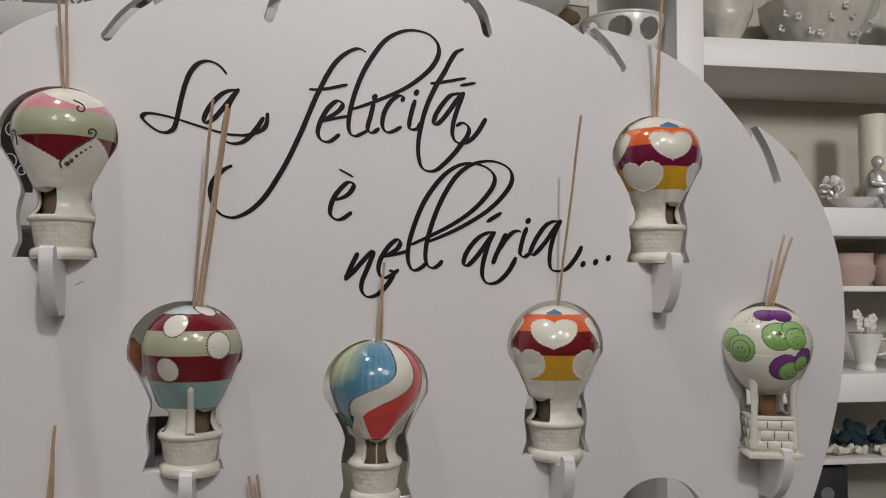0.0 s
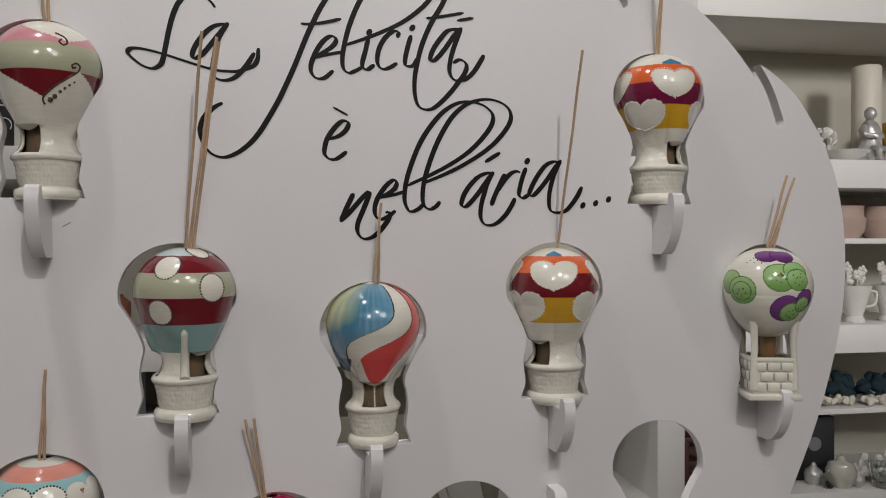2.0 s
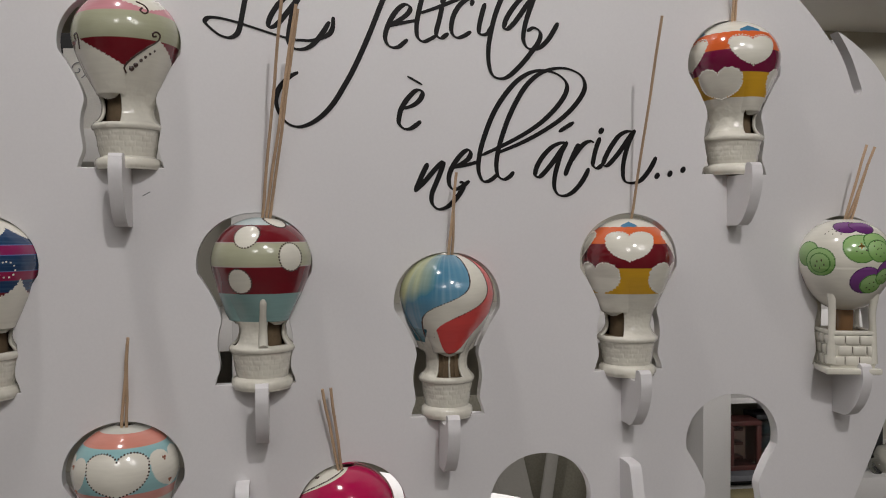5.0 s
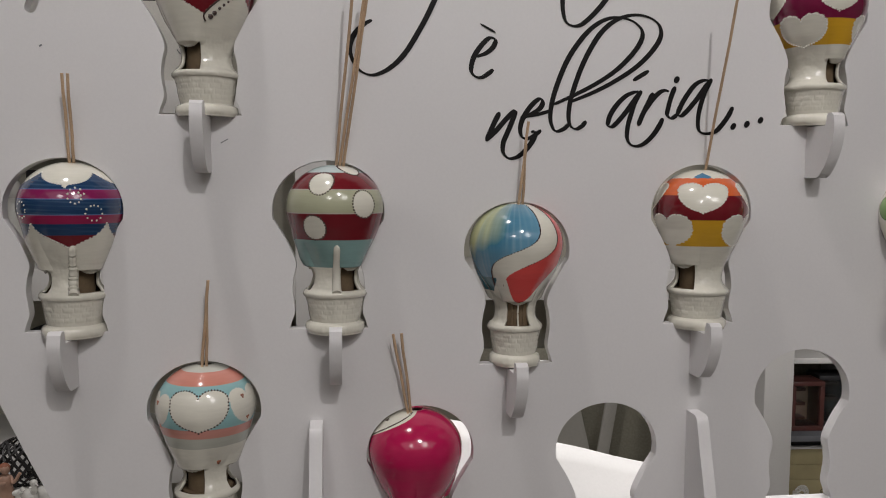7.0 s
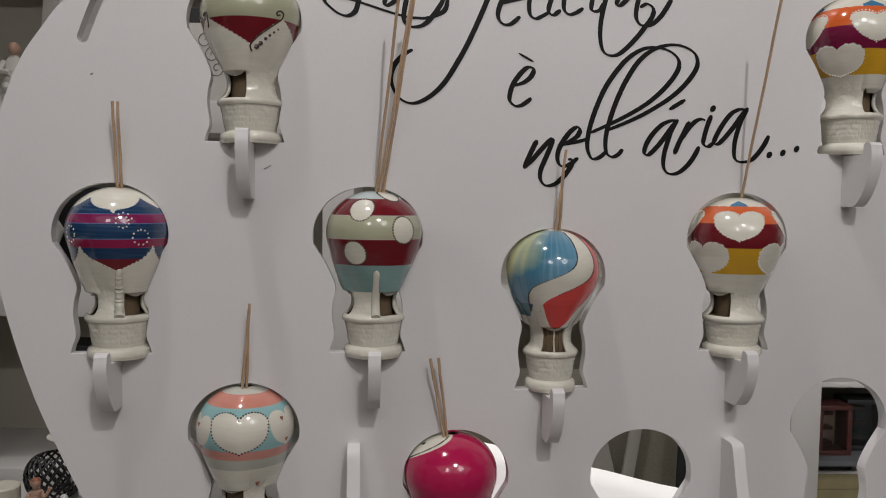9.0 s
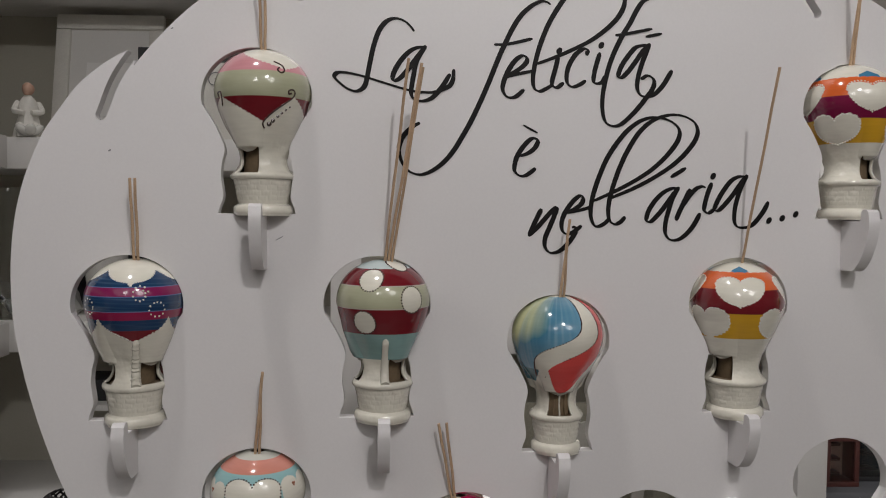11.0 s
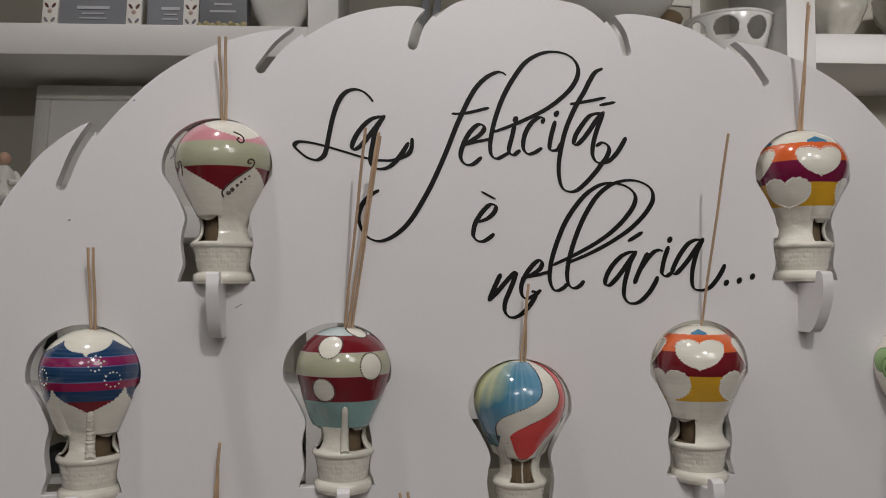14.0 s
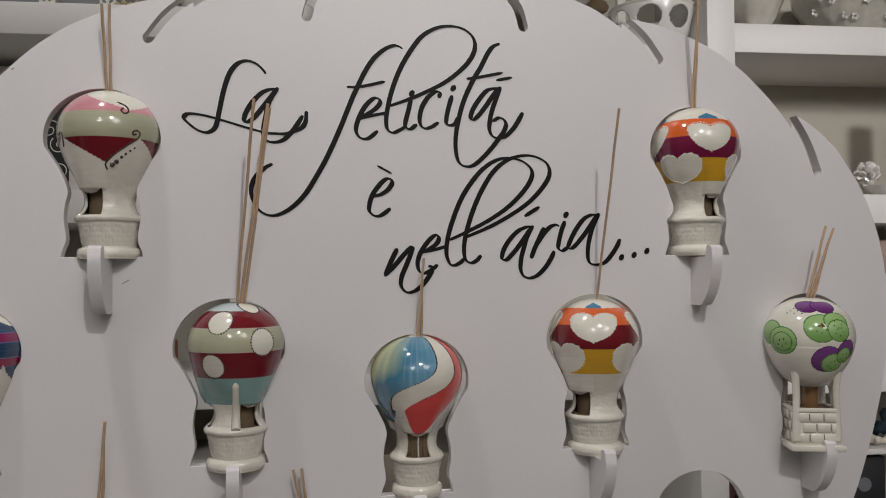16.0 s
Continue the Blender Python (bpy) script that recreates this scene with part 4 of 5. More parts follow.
letter("letter_L", "-137.9,163.8 -141.0,167.9 -146.7,172.5 -154.4,174.4 -162.1,171.6 -168.2,164.2 -172.3,153.7 -175.3,141.8 -177.8,128.8 -179.8,118.5 -182.3,112.8 -188.4,109.6 -196.0,111.5 -203.1,116.6 -207.6,121.6 -205.6,125.2 -199.6,125.9 -190.0,124.5 -179.8,122.1 -164.5,117.7 -149.1,113.3 -136.3,110.4 -128.5,110.0 -120.8,110.1 -113.0,112.3 -105.8,116.1 -102.7,121.9 -102.1,130.2")
letter("letter_a", "-127.1,150.0 -133.8,149.4 -140.5,146.6 -147.7,139.7 -153.3,131.3 -156.3,124.0 -155.8,119.9 -152.2,120.5 -147.6,124.2 -140.9,132.6 -133.8,142.1 -127.6,150.0", "-127.6,150.5 -132.2,143.7 -135.8,135.8 -137.8,125.4 -139.4,116.6 -139.9,108.8 -137.8,104.2 -132.1,102.2 -124.9,103.3 -118.7,107.6 -111.5,116.5 -105.8,126.0")
letter("letter_f", "-15.0,191.1 -18.2,193.1 -23.5,193.5 -32.6,189.0 -42.2,179.8 -49.6,168.0 -55.5,155.8 -60.2,145.7 -65.5,132.4 -71.3,117.7 -78.1,101.9 -85.5,86.2 -93.3,72.1 -101.6,58.5 -110.4,48.1 -120.7,40.3 -130.9,36.7 -139.7,38.7 -145.8,44.3 -149.4,52.0 -150.5,59.7 -148.5,67.4 -144.4,73.6 -138.2,79.4 -132.6,82.5", "-65.5,154.0 -58.1,154.1 -47.6,155.9 -31.6,160.0")
letter("letter_e", "-52.9,126.9 -46.5,130.2 -39.7,135.0 -35.9,139.8 -36.5,143.5 -40.7,144.5 -46.5,140.2 -51.8,132.7 -56.1,123.2 -57.7,115.3 -55.6,109.6 -51.3,107.0 -45.5,108.1 -38.6,114.0", "-55.5,125.3 -42.3,128.7 -28.0,131.6")
letter("letter_l", "-26.4,137.9 -10.4,144.0 5.7,151.2 21.9,159.6 35.5,169.5 47.0,181.0 53.1,192.9 52.0,203.6 43.9,211.4 30.4,214.2 16.8,211.7 3.3,203.3 -7.5,189.2 -16.7,173.0 -23.7,155.4 -28.0,139.5 -30.1,126.2 -29.1,116.8 -24.3,113.2 -18.5,115.4 -13.1,118.6")
letter("letter_i", "-7.2,144.6 -9.9,132.9 -12.6,122.3 -11.5,118.1 -7.8,117.1 -2.4,120.9", "-7.7,148.3 -5.0,151.6")
letter("letter_c", "19.2,147.3 19.7,151.5 15.4,152.0 8.4,146.5 3.0,137.4 0.8,127.8 1.8,121.0 6.1,117.9 12.0,119.6 18.0,123.4")
letter("letter_i", "31.1,148.6 28.3,139.0 26.1,129.3 26.0,123.0 29.3,121.4 34.1,123.1 36.9,128.5", "31.1,154.4 33.8,157.7")
letter("letter_t", "76.6,199.5 70.0,196.0 64.5,187.8 59.0,177.0 51.8,165.0 45.2,151.5 40.2,138.1 36.9,124.8 34.6,111.4 34.5,98.2 37.2,87.6 43.1,83.5 51.2,84.6 60.5,92.2 69.3,101.8 75.9,110.5 80.3,116.4 82.6,122.9 81.0,127.6 76.1,129.7 70.6,126.9", "45.8,165.4 54.5,166.7 79.2,172.1")
letter("letter_a", "76.3,157.5 70.8,156.9 64.2,154.6 57.1,146.4 51.0,136.7 48.8,128.7 52.1,127.7 57.5,132.6 64.1,141.2 70.8,151.0 77.4,158.1", "77.4,158.1 74.0,149.5 70.1,138.7 67.3,127.9 66.7,118.3 69.9,112.0 75.9,110.5 82.5,112.7 89.7,119.8 95.3,128.4 98.6,134.4", "74.2,165.0 88.5,168.0")
letter("letter_e", "-40.9,54.8 -33.5,57.5 -27.7,62.2 -25.0,67.5 -26.6,70.6 -31.4,70.1 -38.2,63.2 -43.5,54.8 -45.7,47.5 -45.7,41.2 -41.5,37.1 -36.2,37.1 -30.9,40.3 -27.2,43.4", "-38.2,82.5 -25.5,75.9")
letter("letter_n", "-21.0,6.4 -25.8,-3.5 -31.6,-17.0", "-31.6,-17.0 -24.2,-9.7 -16.2,-0.4 -9.3,6.9 -6.6,8.0 -8.8,0.7 -13.1,-9.8 -16.8,-19.1 -16.9,-27.4 -12.1,-32.7 -4.7,-31.7 2.2,-26.5 8.1,-19.2 11.4,-12.9 10.9,-9.3 8.2,-9.3")
letter("letter_e", "2.4,3.8 9.3,6.9 15.8,11.6 17.9,16.4 15.8,19.5 11.0,16.9 5.1,10.1 -0.3,0.6 -1.9,-7.2 -0.4,-13.4 3.9,-15.5 10.3,-12.9 16.2,-8.3", "-1.3,3.3 13.1,5.9 26.5,9.6")
letter("letter_l", "28.7,15.3 48.1,24.3 67.1,34.4 83.6,45.6 97.4,59.0 106.3,71.9 106.9,81.5 98.7,88.9 85.6,91.9 73.0,89.6 60.4,81.5 49.5,69.2 40.2,54.9 33.6,40.1 28.2,24.3 25.4,11.1 25.3,0.6 28.5,-7.2 32.8,-8.3 38.2,-5.7 41.4,-2.5")
letter("letter_l", "43.2,17.5 64.4,26.5 83.5,36.6 102.8,49.5 117.2,64.0 124.5,76.9 121.9,87.6 110.4,93.8 96.6,94.2 82.3,89.2 70.2,79.0 60.3,64.0 52.6,48.1 46.5,31.2 42.6,16.4 41.5,4.8 43.1,-3.0 47.9,-6.2 53.3,-4.1 57.1,0.1")
letter("letter_a", "105.3,27.7 99.8,26.6 92.7,22.9 84.9,14.9 79.4,5.9 77.7,-2.0 81.5,-3.6 87.0,1.1 94.2,9.6 101.4,19.7 107.5,27.7", "107.5,27.7 102.5,19.2 99.1,8.5 96.3,-2.0 95.6,-12.6 98.8,-19.0 104.8,-20.6 112.0,-18.0 119.8,-10.6 125.4,-2.1 128.2,3.8", "100.5,37.7 113.7,45.8")
letter("letter_r", "118.5,26.1 113.4,15.5 108.9,5.9 106.1,-1.5", "111.7,11.2 117.9,20.3 124.6,27.2 130.1,29.3 133.4,28.3")
letter("letter_i", "139.0,32.1 135.6,23.0 133.3,13.9 132.6,7.5 136.5,4.8 142.0,8.0", "139.1,37.4 141.9,40.6")
letter("letter_a", "170.3,39.1 164.7,38.6 157.9,34.8 151.1,26.2 145.5,16.6 142.6,8.6 146.5,7.5 153.2,13.9 160.6,23.0 167.4,32.7 173.1,39.7", "173.1,39.7 167.9,30.0 164.4,19.3 162.1,8.6 161.9,-2.1 164.6,-7.4 171.3,-8.5 178.6,-6.4 185.4,0.6 190.6,8.1 194.1,15.1")
letter("full_stop", "194.4,-3.2 196.7,0.0")
letter("full_stop", "207.3,-1.1 209.6,2.2")
letter("full_stop", "220.4,2.2 222.7,6.5")


# ---- things on the shelves ----
def shelf_y(x, back=0.08):
    """How deep a thing stands that far behind the front edge of the back shelving."""
    return SHELF_Y - 0.0612 * x + back


TOP_A, TOP_MID, TOP_B, TOP_C, TOP_D, TOP_E = 2.0217, 1.9637, 1.6082, 1.1962, 0.7807, 0.3857
THIN_HI, THIN_LO, THIN_LEFT = 1.4122, 0.9742, 0.9922


def turned(name, at, profile, mat, label, category, group="", segs=40, wobble=0.0, squash=(1, 1), seed=0):
    return tagged(_placed(part(name, lathe(bmesh.new(), profile, segs, wobble=wobble, squash=squash, seed=seed), mat), at), label, category, group)


def _placed(ob, at, turn=0.0, tip=0.0):
    ob.matrix_basis = pose(*at, tip, 0, turn)
    return ob


def bowl_profile(r, h, foot, wall=0.004, belly=1.0):
    out = [(0.0, 0.0), (foot, 0.0), (foot * 1.05, 0.004)]
    for i in range(1, 11):
        t = i / 10
        out.append((foot + (r - foot) * math.sin(t * math.pi / 2) ** belly, 0.004 + (h - 0.004) * t))
    return out + [(p - wall, q) for p, q in out[::-1][:-3]] + [(0.0, 0.008)]


def picture_frame(x, width, height, strips, label, back=0.06, base=TOP_A):
    """A small standing frame with relief flowers down its white sides and a printed card."""
    ob = thing("photo_frame", (x, shelf_y(x, back), base), label, "picture frame", "photo frames on the shelf", turn=SHELF_TURN)
    lean = Matrix.Rotation(radians(-8), 4, "X")
    bm = bmesh.new()
    box(bm, (-width / 2 + 0.01, 0.001, 0.0), (width / 2 - 0.01, 0.006, height), 0.001, 1, lean)
    part("printed_card", bm, GREYCARD, ob, "grey printed card insert")
    for k, w in enumerate((0.5, 0.34, 0.42)):
        bm = bmesh.new()
        zz = 0.055 - 0.012 * k
        box(bm, (-width * w / 3, -0.0006, zz), (width * w / 3, 0.0005, zz + (0.008 if k == 0 else 0.003)), 0.0, 1, lean)
        part("print_bar", bm, PRINT, ob, "pale unreadable print")
    for side_x in strips:
        bm = bmesh.new()
        cx = side_x * (width / 2 - 0.016)
        box(bm, (cx - 0.018, -0.006, 0.0), (cx + 0.018, 0.006, height), 0.002, 2, lean)
        rail = part("side_rail", bm, MATT, ob, "white moulded side with leaves")
        for k in range(5):
            zc = 0.018 + 0.036 * k
            for s in (-1, 1):
                bm = bmesh.new()
                ball(bm, lean @ Vector((cx + s * 0.008, -0.0065, zc + 0.006)), 0.0085, (0.45, 0.18, 1.0), 1, Matrix.Rotation(radians(35 * s), 4, "Y"))
                part("leaf", bm, WOODBOX if k % 2 else GREYCARD, rail)
            bm = bmesh.new()
            ball(bm, lean @ Vector((cx, -0.007, zc - 0.008)), 0.006, (1, 0.4, 1), 1)
            part("rosebud", bm, PINK, rail)
    return ob


picture_frame(-0.627, 0.224, 0.19, (-1, 1), "standing photo frame with white floral sides and grey card")
picture_frame(-0.449, 0.130, 0.19, (1,), "standing photo frame with one floral side and grey card")
ob = thing("gift_box", (-0.324, shelf_y(-0.324, 0.05), TOP_A), "dark card gift box with a row of straw roses", "gift box", turn=SHELF_TURN)
part("carton", box(bmesh.new(), (-0.055, 0.0, 0.0), (0.055, 0.05, 0.17), 0.002), GREYCARD, ob)
for w, z in ((0.02, 0.062), (0.03, 0.045)):
    part("print_bar", box(bmesh.new(), (-w, -0.0012, z), (w, -0.0002, z + 0.005)), PRINT, ob, "pale unreadable print")
for k in range(8):
    bm = bmesh.new()
    for j in range(3):
        bmesh.ops.create_icosphere(bm, subdivisions=1, radius=0.0085 - 0.002 * j, matrix=Matrix.Translation((-0.050 + 0.0143 * k, -0.012 - 0.003 * j, 0.009 + 0.004 * (k % 2))))
    part("straw_rose", lumps(bm, k, 0.001), STRAW, ob)
turned("vase", (-0.195, shelf_y(-0.195, 0.09), TOP_A), [(0, 0), (0.034, 0), (0.036, 0.006), (0.046, 0.022), (0.062, 0.05), (0.072, 0.085), (0.072, 0.13), (0.055, 0.17), (0.048, 0.18), (0.044, 0.178), (0.05, 0.165), (0.0, 0.06)], PORCELAIN, "round white porcelain vase on the shelf", "vase")

# leaning frame, figure and leaf on the second shelf
ob = thing("picture_frame", (-0.680, shelf_y(-0.680, 0.17), TOP_B), "pale framed picture leaning against the shelf back", "picture frame", turn=SHELF_TURN)
lean = Matrix.Rotation(radians(-9), 4, "X")
for x0, x1, z0, z1 in ((-0.131, 0.131, 0.0, 0.035), (-0.131, 0.131, 0.289, 0.326), (-0.131, -0.096, 0.036, 0.288), (0.096, 0.131, 0.036, 0.288)):
    part("frame_rail", box(bmesh.new(), (x0, -0.008, z0), (x1, 0.010, z1), 0.003, 2, lean), MATT, ob)
part("mat_board", box(bmesh.new(), (-0.098, 0.002, 0.03), (0.098, 0.008, 0.295), 0, 1, lean), SHELF, ob, "off-white mat board")
part("print", box(bmesh.new(), (-0.055, -0.0002, 0.07), (0.055, 0.0015, 0.205), 0, 1, lean), CARD, ob, "plain pale print")


def figure(name, at, height, mat, label, seed=1, turn=0.0, arms=True):
    """A small modelled statuette: robed body, head, folded arms, all in one skin."""
    bm = bmesh.new()
    h = height
    lathe(bm, [(0, 0), (0.26 * h, 0), (0.28 * h, 0.05 * h), (0.20 * h, 0.22 * h), (0.15 * h, 0.42 * h), (0.17 * h, 0.58 * h), (0.12 * h, 0.70 * h), (0.055 * h, 0.76 * h), (0, 0.78 * h)], 20, wobble=0.35, seed=seed)
    ball(bm, (0, -0.02 * h, 0.87 * h), 0.115 * h, (0.92, 1, 1.08), 2)
    if arms:
        for s in (-1, 1):
            tube(bm, smooth_line([(s * 0.15 * h, 0, 0.64 * h), (s * 0.22 * h, -0.08 * h, 0.48 * h), (s * 0.06 * h, -0.19 * h, 0.44 * h)], 5), 0.05 * h, 8)
            tube(bm, smooth_line([(s * 0.09 * h, -0.12 * h, 0.22 * h), (s * 0.14 * h, -0.26 * h, 0.2 * h), (s * 0.12 * h, -0.27 * h, 0.02 * h)], 5), 0.055 * h, 8)
    lumps(bm, seed, 0.012 * h)
    return tagged(_placed(part(name, bm, mat), at, turn), label, "figurine")


ob = figure("figurine", (-0.818, shelf_y(-0.818, 0.06), TOP_B), 0.130, MATT, "matt white plaster figurine with a brown head on the shelf", 3, 20)
ob.data.materials.append(SKINCLAY)
for f in ob.data.polygons:
    f.material_index = 1 if f.center.z > 0.100 else 0
bm = bmesh.new()
for k in range(6):
    a = radians(60 * k)
    ball(bm, (0.016 * math.cos(a), 0.016 * math.sin(a), 0.012), 0.018, (1, 0.7, 0.5), 2, Matrix.Rotation(a, 4, "Z") @ Matrix.Rotation(radians(-35), 4, "Y"))
tagged(_placed(part("ceramic_flower", lumps(bm, 4, 0.0015), PORCELAIN), (-0.800, shelf_y(-0.80, 0.02), TOP_B + 0.004)), "small white ceramic flower on the shelf", "ornament")
bm = bmesh.new()
for k in range(5):
    tube(bm, smooth_line([(0, 0, 0.004), (0.03 + 0.008 * k, 0.004 * (k - 2), 0.012 + 0.003 * k), (0.075, 0.010 * (k - 2), 0.006)], 5), lambda t: 0.0045 * math.sin(math.pi * min(t + 0.08, 0.97)), 6, 0.4)
tagged(_placed(part("leaf_spray", bm, LEAF), (-0.775, shelf_y(-0.775, 0.05), TOP_B + 0.002)), "green ceramic leaves lying on the shelf", "ornament")

ob = thing("scroll_panel", (-0.40, shelf_y(-0.40, 0.03), TOP_B), "white panel with grey scrolls over a black back", "panel", turn=SHELF_TURN)
part("back_card", box(bmesh.new(), (-0.165, 0.012, 0.0), (0.06, 0.016, 0.21), 0.001), DARK, ob)
part("face", box(bmesh.new(), (-0.075, 0.0, 0.0), (0.06, 0.0115, 0.175), 0.002), MATT, ob)
for k, (x, z, r, mat, y) in enumerate(((0.012, 0.135, 0.017, GREYCARD, -0.001), (0.028, 0.105, 0.014, GREYCARD, -0.001), (0.038, 0.075, 0.015, GREYCARD, -0.001), (-0.045, 0.13, 0.016, GREYCARD, -0.001), (-0.12, 0.14, 0.018, CARD, 0.011), (-0.10, 0.105, 0.016, CARD, 0.011), (-0.13, 0.075, 0.018, CARD, 0.011), (-0.10, 0.05, 0.014, CARD, 0.011))):
    bm = bmesh.new()
    tube(bm, [(x + r * (1.25 - t / 7.5) * math.cos(t + 1.7 * k), y, z + r * (1.25 - t / 7.5) * math.sin(t + 1.7 * k)) for t in np.linspace(0, 8.2, 40)], 0.0011, 6)
    part("scroll", bm, mat, ob)

# third shelf, corner: glass and white vases
turned("glass_vase", (-0.86, shelf_y(-0.86, 0.05), TOP_C), [(0, 0), (0.03, 0), (0.033, 0.01), (0.028, 0.06), (0.04, 0.13), (0.036, 0.22), (0.045, 0.30), (0.042, 0.30), (0.033, 0.22), (0.036, 0.13), (0.024, 0.06), (0, 0.012)], CLEAR, "tall clear glass vase with a narrow waist", "vase")
figure("figurine", (-0.79, shelf_y(-0.8, 0.16), TOP_C), 0.20, PORCELAIN, "tall white porcelain figurine on the shelf", 8, -15, False)
turned("pitcher", (-0.67, shelf_y(-0.67, 0.14), TOP_C), bowl_profile(0.05, 0.16, 0.035), PORCELAIN, "white porcelain pitcher behind the board", "pitcher")
for k, (x, h) in enumerate(((-0.55, 0.10), (-0.42, 0.14), (-0.30, 0.09))):
    turned("jar", (x, shelf_y(x, 0.12), TOP_C), [(0, 0), (0.04, 0), (0.046, 0.02), (0.046, h * 0.8), (0.03, h * 0.95), (0.03, h), (0.0, h)], (WOODBOX, DARK, TERRA)[k], ("dark brown lidded jar", "black lidded jar", "red-brown lidded jar")[k] + " on the shelf", "jar", "lidded jars")
for k, (x, w, h) in enumerate(((-0.70, 0.10, 0.05), (-0.50, 0.14, 0.09), (-0.28, 0.12, 0.12))):
    bm = box(bmesh.new(), (-w / 2, 0, 0), (w / 2, 0.12, h), 0.003)
    tagged(_placed(part("keepsake_box", bm, (DARK, WOODBOX, GREYCARD)[k]), (x, shelf_y(x, 0.1), THIN_LEFT), SHELF_TURN + 6 * k), ("flat black keepsake box", "dark wooden keepsake box", "grey keepsake box")[k] + " on the thin shelf", "box", "keepsake boxes")
# low plinth in the corner with candle, figure, lattice bowl and glass birds
PLINTH_TOP = 0.820
plinth = thing("plinth", (-0.74, 1.62, 0), "low white painted display plinth in the corner", "plinth", turn=-6)
part("plinth_body", box(bmesh.new(), (-0.20, -0.13, 0.0), (0.24, 0.15, PLINTH_TOP - 0.02), 0.002), SHELF, plinth)
part("plinth_top", box(bmesh.new(), (-0.21, -0.14, PLINTH_TOP - 0.02), (0.25, 0.16, PLINTH_TOP), 0.003), SHELF, plinth)
turned("short_candle", (-0.672, 1.60, PLINTH_TOP), [(0, 0), (0.026, 0), (0.028, 0.003), (0.028, 0.052), (0.025, 0.055), (0, 0.053)], WAX, "short ivory candle on the plinth", "candle")


def singing_figure(at, height, turn):
    """A slim statuette in a long dress, one arm lifted, with a cap of red hair."""
    bm, h = bmesh.new(), height
    lathe(bm, [(0, 0), (0.21 * h, 0), (0.22 * h, 0.04 * h), (0.17 * h, 0.30 * h), (0.13 * h, 0.52 * h), (0.15 * h, 0.64 * h), (0.12 * h, 0.72 * h), (0.05 * h, 0.76 * h), (0, 0.78 * h)], 24, wobble=0.2, seed=4)
    for s, tip in ((1, (0.34 * h, -0.10 * h, 0.80 * h)), (-1, (0.10 * h, -0.24 * h, 0.62 * h))):
        tube(bm, smooth_line([(s * 0.12 * h, 0, 0.69 * h), (s * 0.20 * h if s > 0 else -0.16 * h, -0.10 * h, 0.58 * h), tip], 6), 0.038 * h, 8)
    ball(bm, (0.01 * h, -0.02 * h, 0.87 * h), 0.105 * h, (0.9, 1, 1.1), 3)
    ball(bm, (-0.02 * h, 0.015 * h, 0.90 * h), 0.125 * h, (1, 1, 0.95), 3)
    ob = part("figurine", bm, SKINCLAY)
    ob.data.materials.append(TERRA)
    for f in ob.data.polygons:
        if f.center.z > 0.80 * h and (f.center.y > -0.03 * h or f.center.z > 0.95 * h) and f.center.x < 0.2 * h:
            f.material_index = 1
    return tagged(_placed(ob, at, turn), "pale pink clay figurine with red hair and lifted arm", "figurine")


singing_figure((-0.604, 1.57, PLINTH_TOP), 0.076, 5)
bm = bmesh.new()
for k in range(20):
    turn = math.pi * k / 10
    for way in (-1, 1):
        tube(bm, [(0.052 * math.cos(turn + way * 1.5 * a) * math.sin(math.pi * (0.16 + 0.66 * a)), 0.052 * math.sin(turn + way * 1.5 * a) * math.sin(math.pi * (0.16 + 0.66 * a)) , 0.042 - 0.042 * math.cos(math.pi * (0.10 + 0.80 * a))) for a in np.linspace(0, 1, 15)], 0.0022, 5)
low = min(v.co.z for v in bm.verts)
bmesh.ops.translate(bm, vec=(0, 0, -low), verts=bm.verts)
tagged(_placed(part("lattice_bowl", bm, WIRE), (-0.615, 1.685, PLINTH_TOP)), "round black wire lattice bowl on the plinth", "bowl")
turned("white_mushroom", (-0.585, 1.715, PLINTH_TOP), [(0, 0), (0.012, 0), (0.010, 0.085), (0.052, 0.112), (0.018, 0.138), (0, 0.140)], MATT, "small white mushroom ornament on a slim stem", "ornament")
for k, (x, y, size) in enumerate(((-0.566, 1.575, 0.78), (-0.543, 1.585, 0.82), (-0.585, 1.535, 0.65))):
    bm = bmesh.new()
    ball(bm, (0, 0, 0.018), 0.020, (1.15, 0.85, 0.9), 3)
    tube(bm, smooth_line([(0.012, 0, 0.026), (0.020, 0, 0.040), (0.017, 0, 0.050)], 5), lambda t: 0.0075 - 0.002 * t, 10)
    ball(bm, (0.016, 0, 0.052), 0.0085, (1.2, 1, 1), 2)
    tube(bm, [(0.023, 0, 0.052), (0.034, 0, 0.049)], lambda t: 0.003 * (1 - 0.8 * t), 7)
    tube(bm, [(-0.018, 0, 0.020), (-0.036, 0, 0.030)], lambda t: 0.008 * (1 - 0.5 * t), 8, 0.5)
    bmesh.ops.scale(bm, vec=(size, size, size), verts=bm.verts)
    tagged(_placed(part("glass_bird", bm, PORCELAIN), (x, y, PLINTH_TOP + 0.0005), -40 + 35 * k), "small glossy pale glass bird on the plinth", "ornament", "glass birds")
rnd = random.Random(5)
for k in range(9):
    bm = lumps(ball(bmesh.new(), (0, 0, 0.006), 0.010, (1.3, 1, 0.6), 2), 20 + k, 0.004)
    tagged(_placed(part("foil_scrap", bm, SILVER if k % 3 else PORCELAIN), (-0.60 + 0.012 * k, 1.600 + 0.03 * rnd.random(), PLINTH_TOP)), "crumpled silver foil scrap on the plinth", "ornament", "foil scraps")

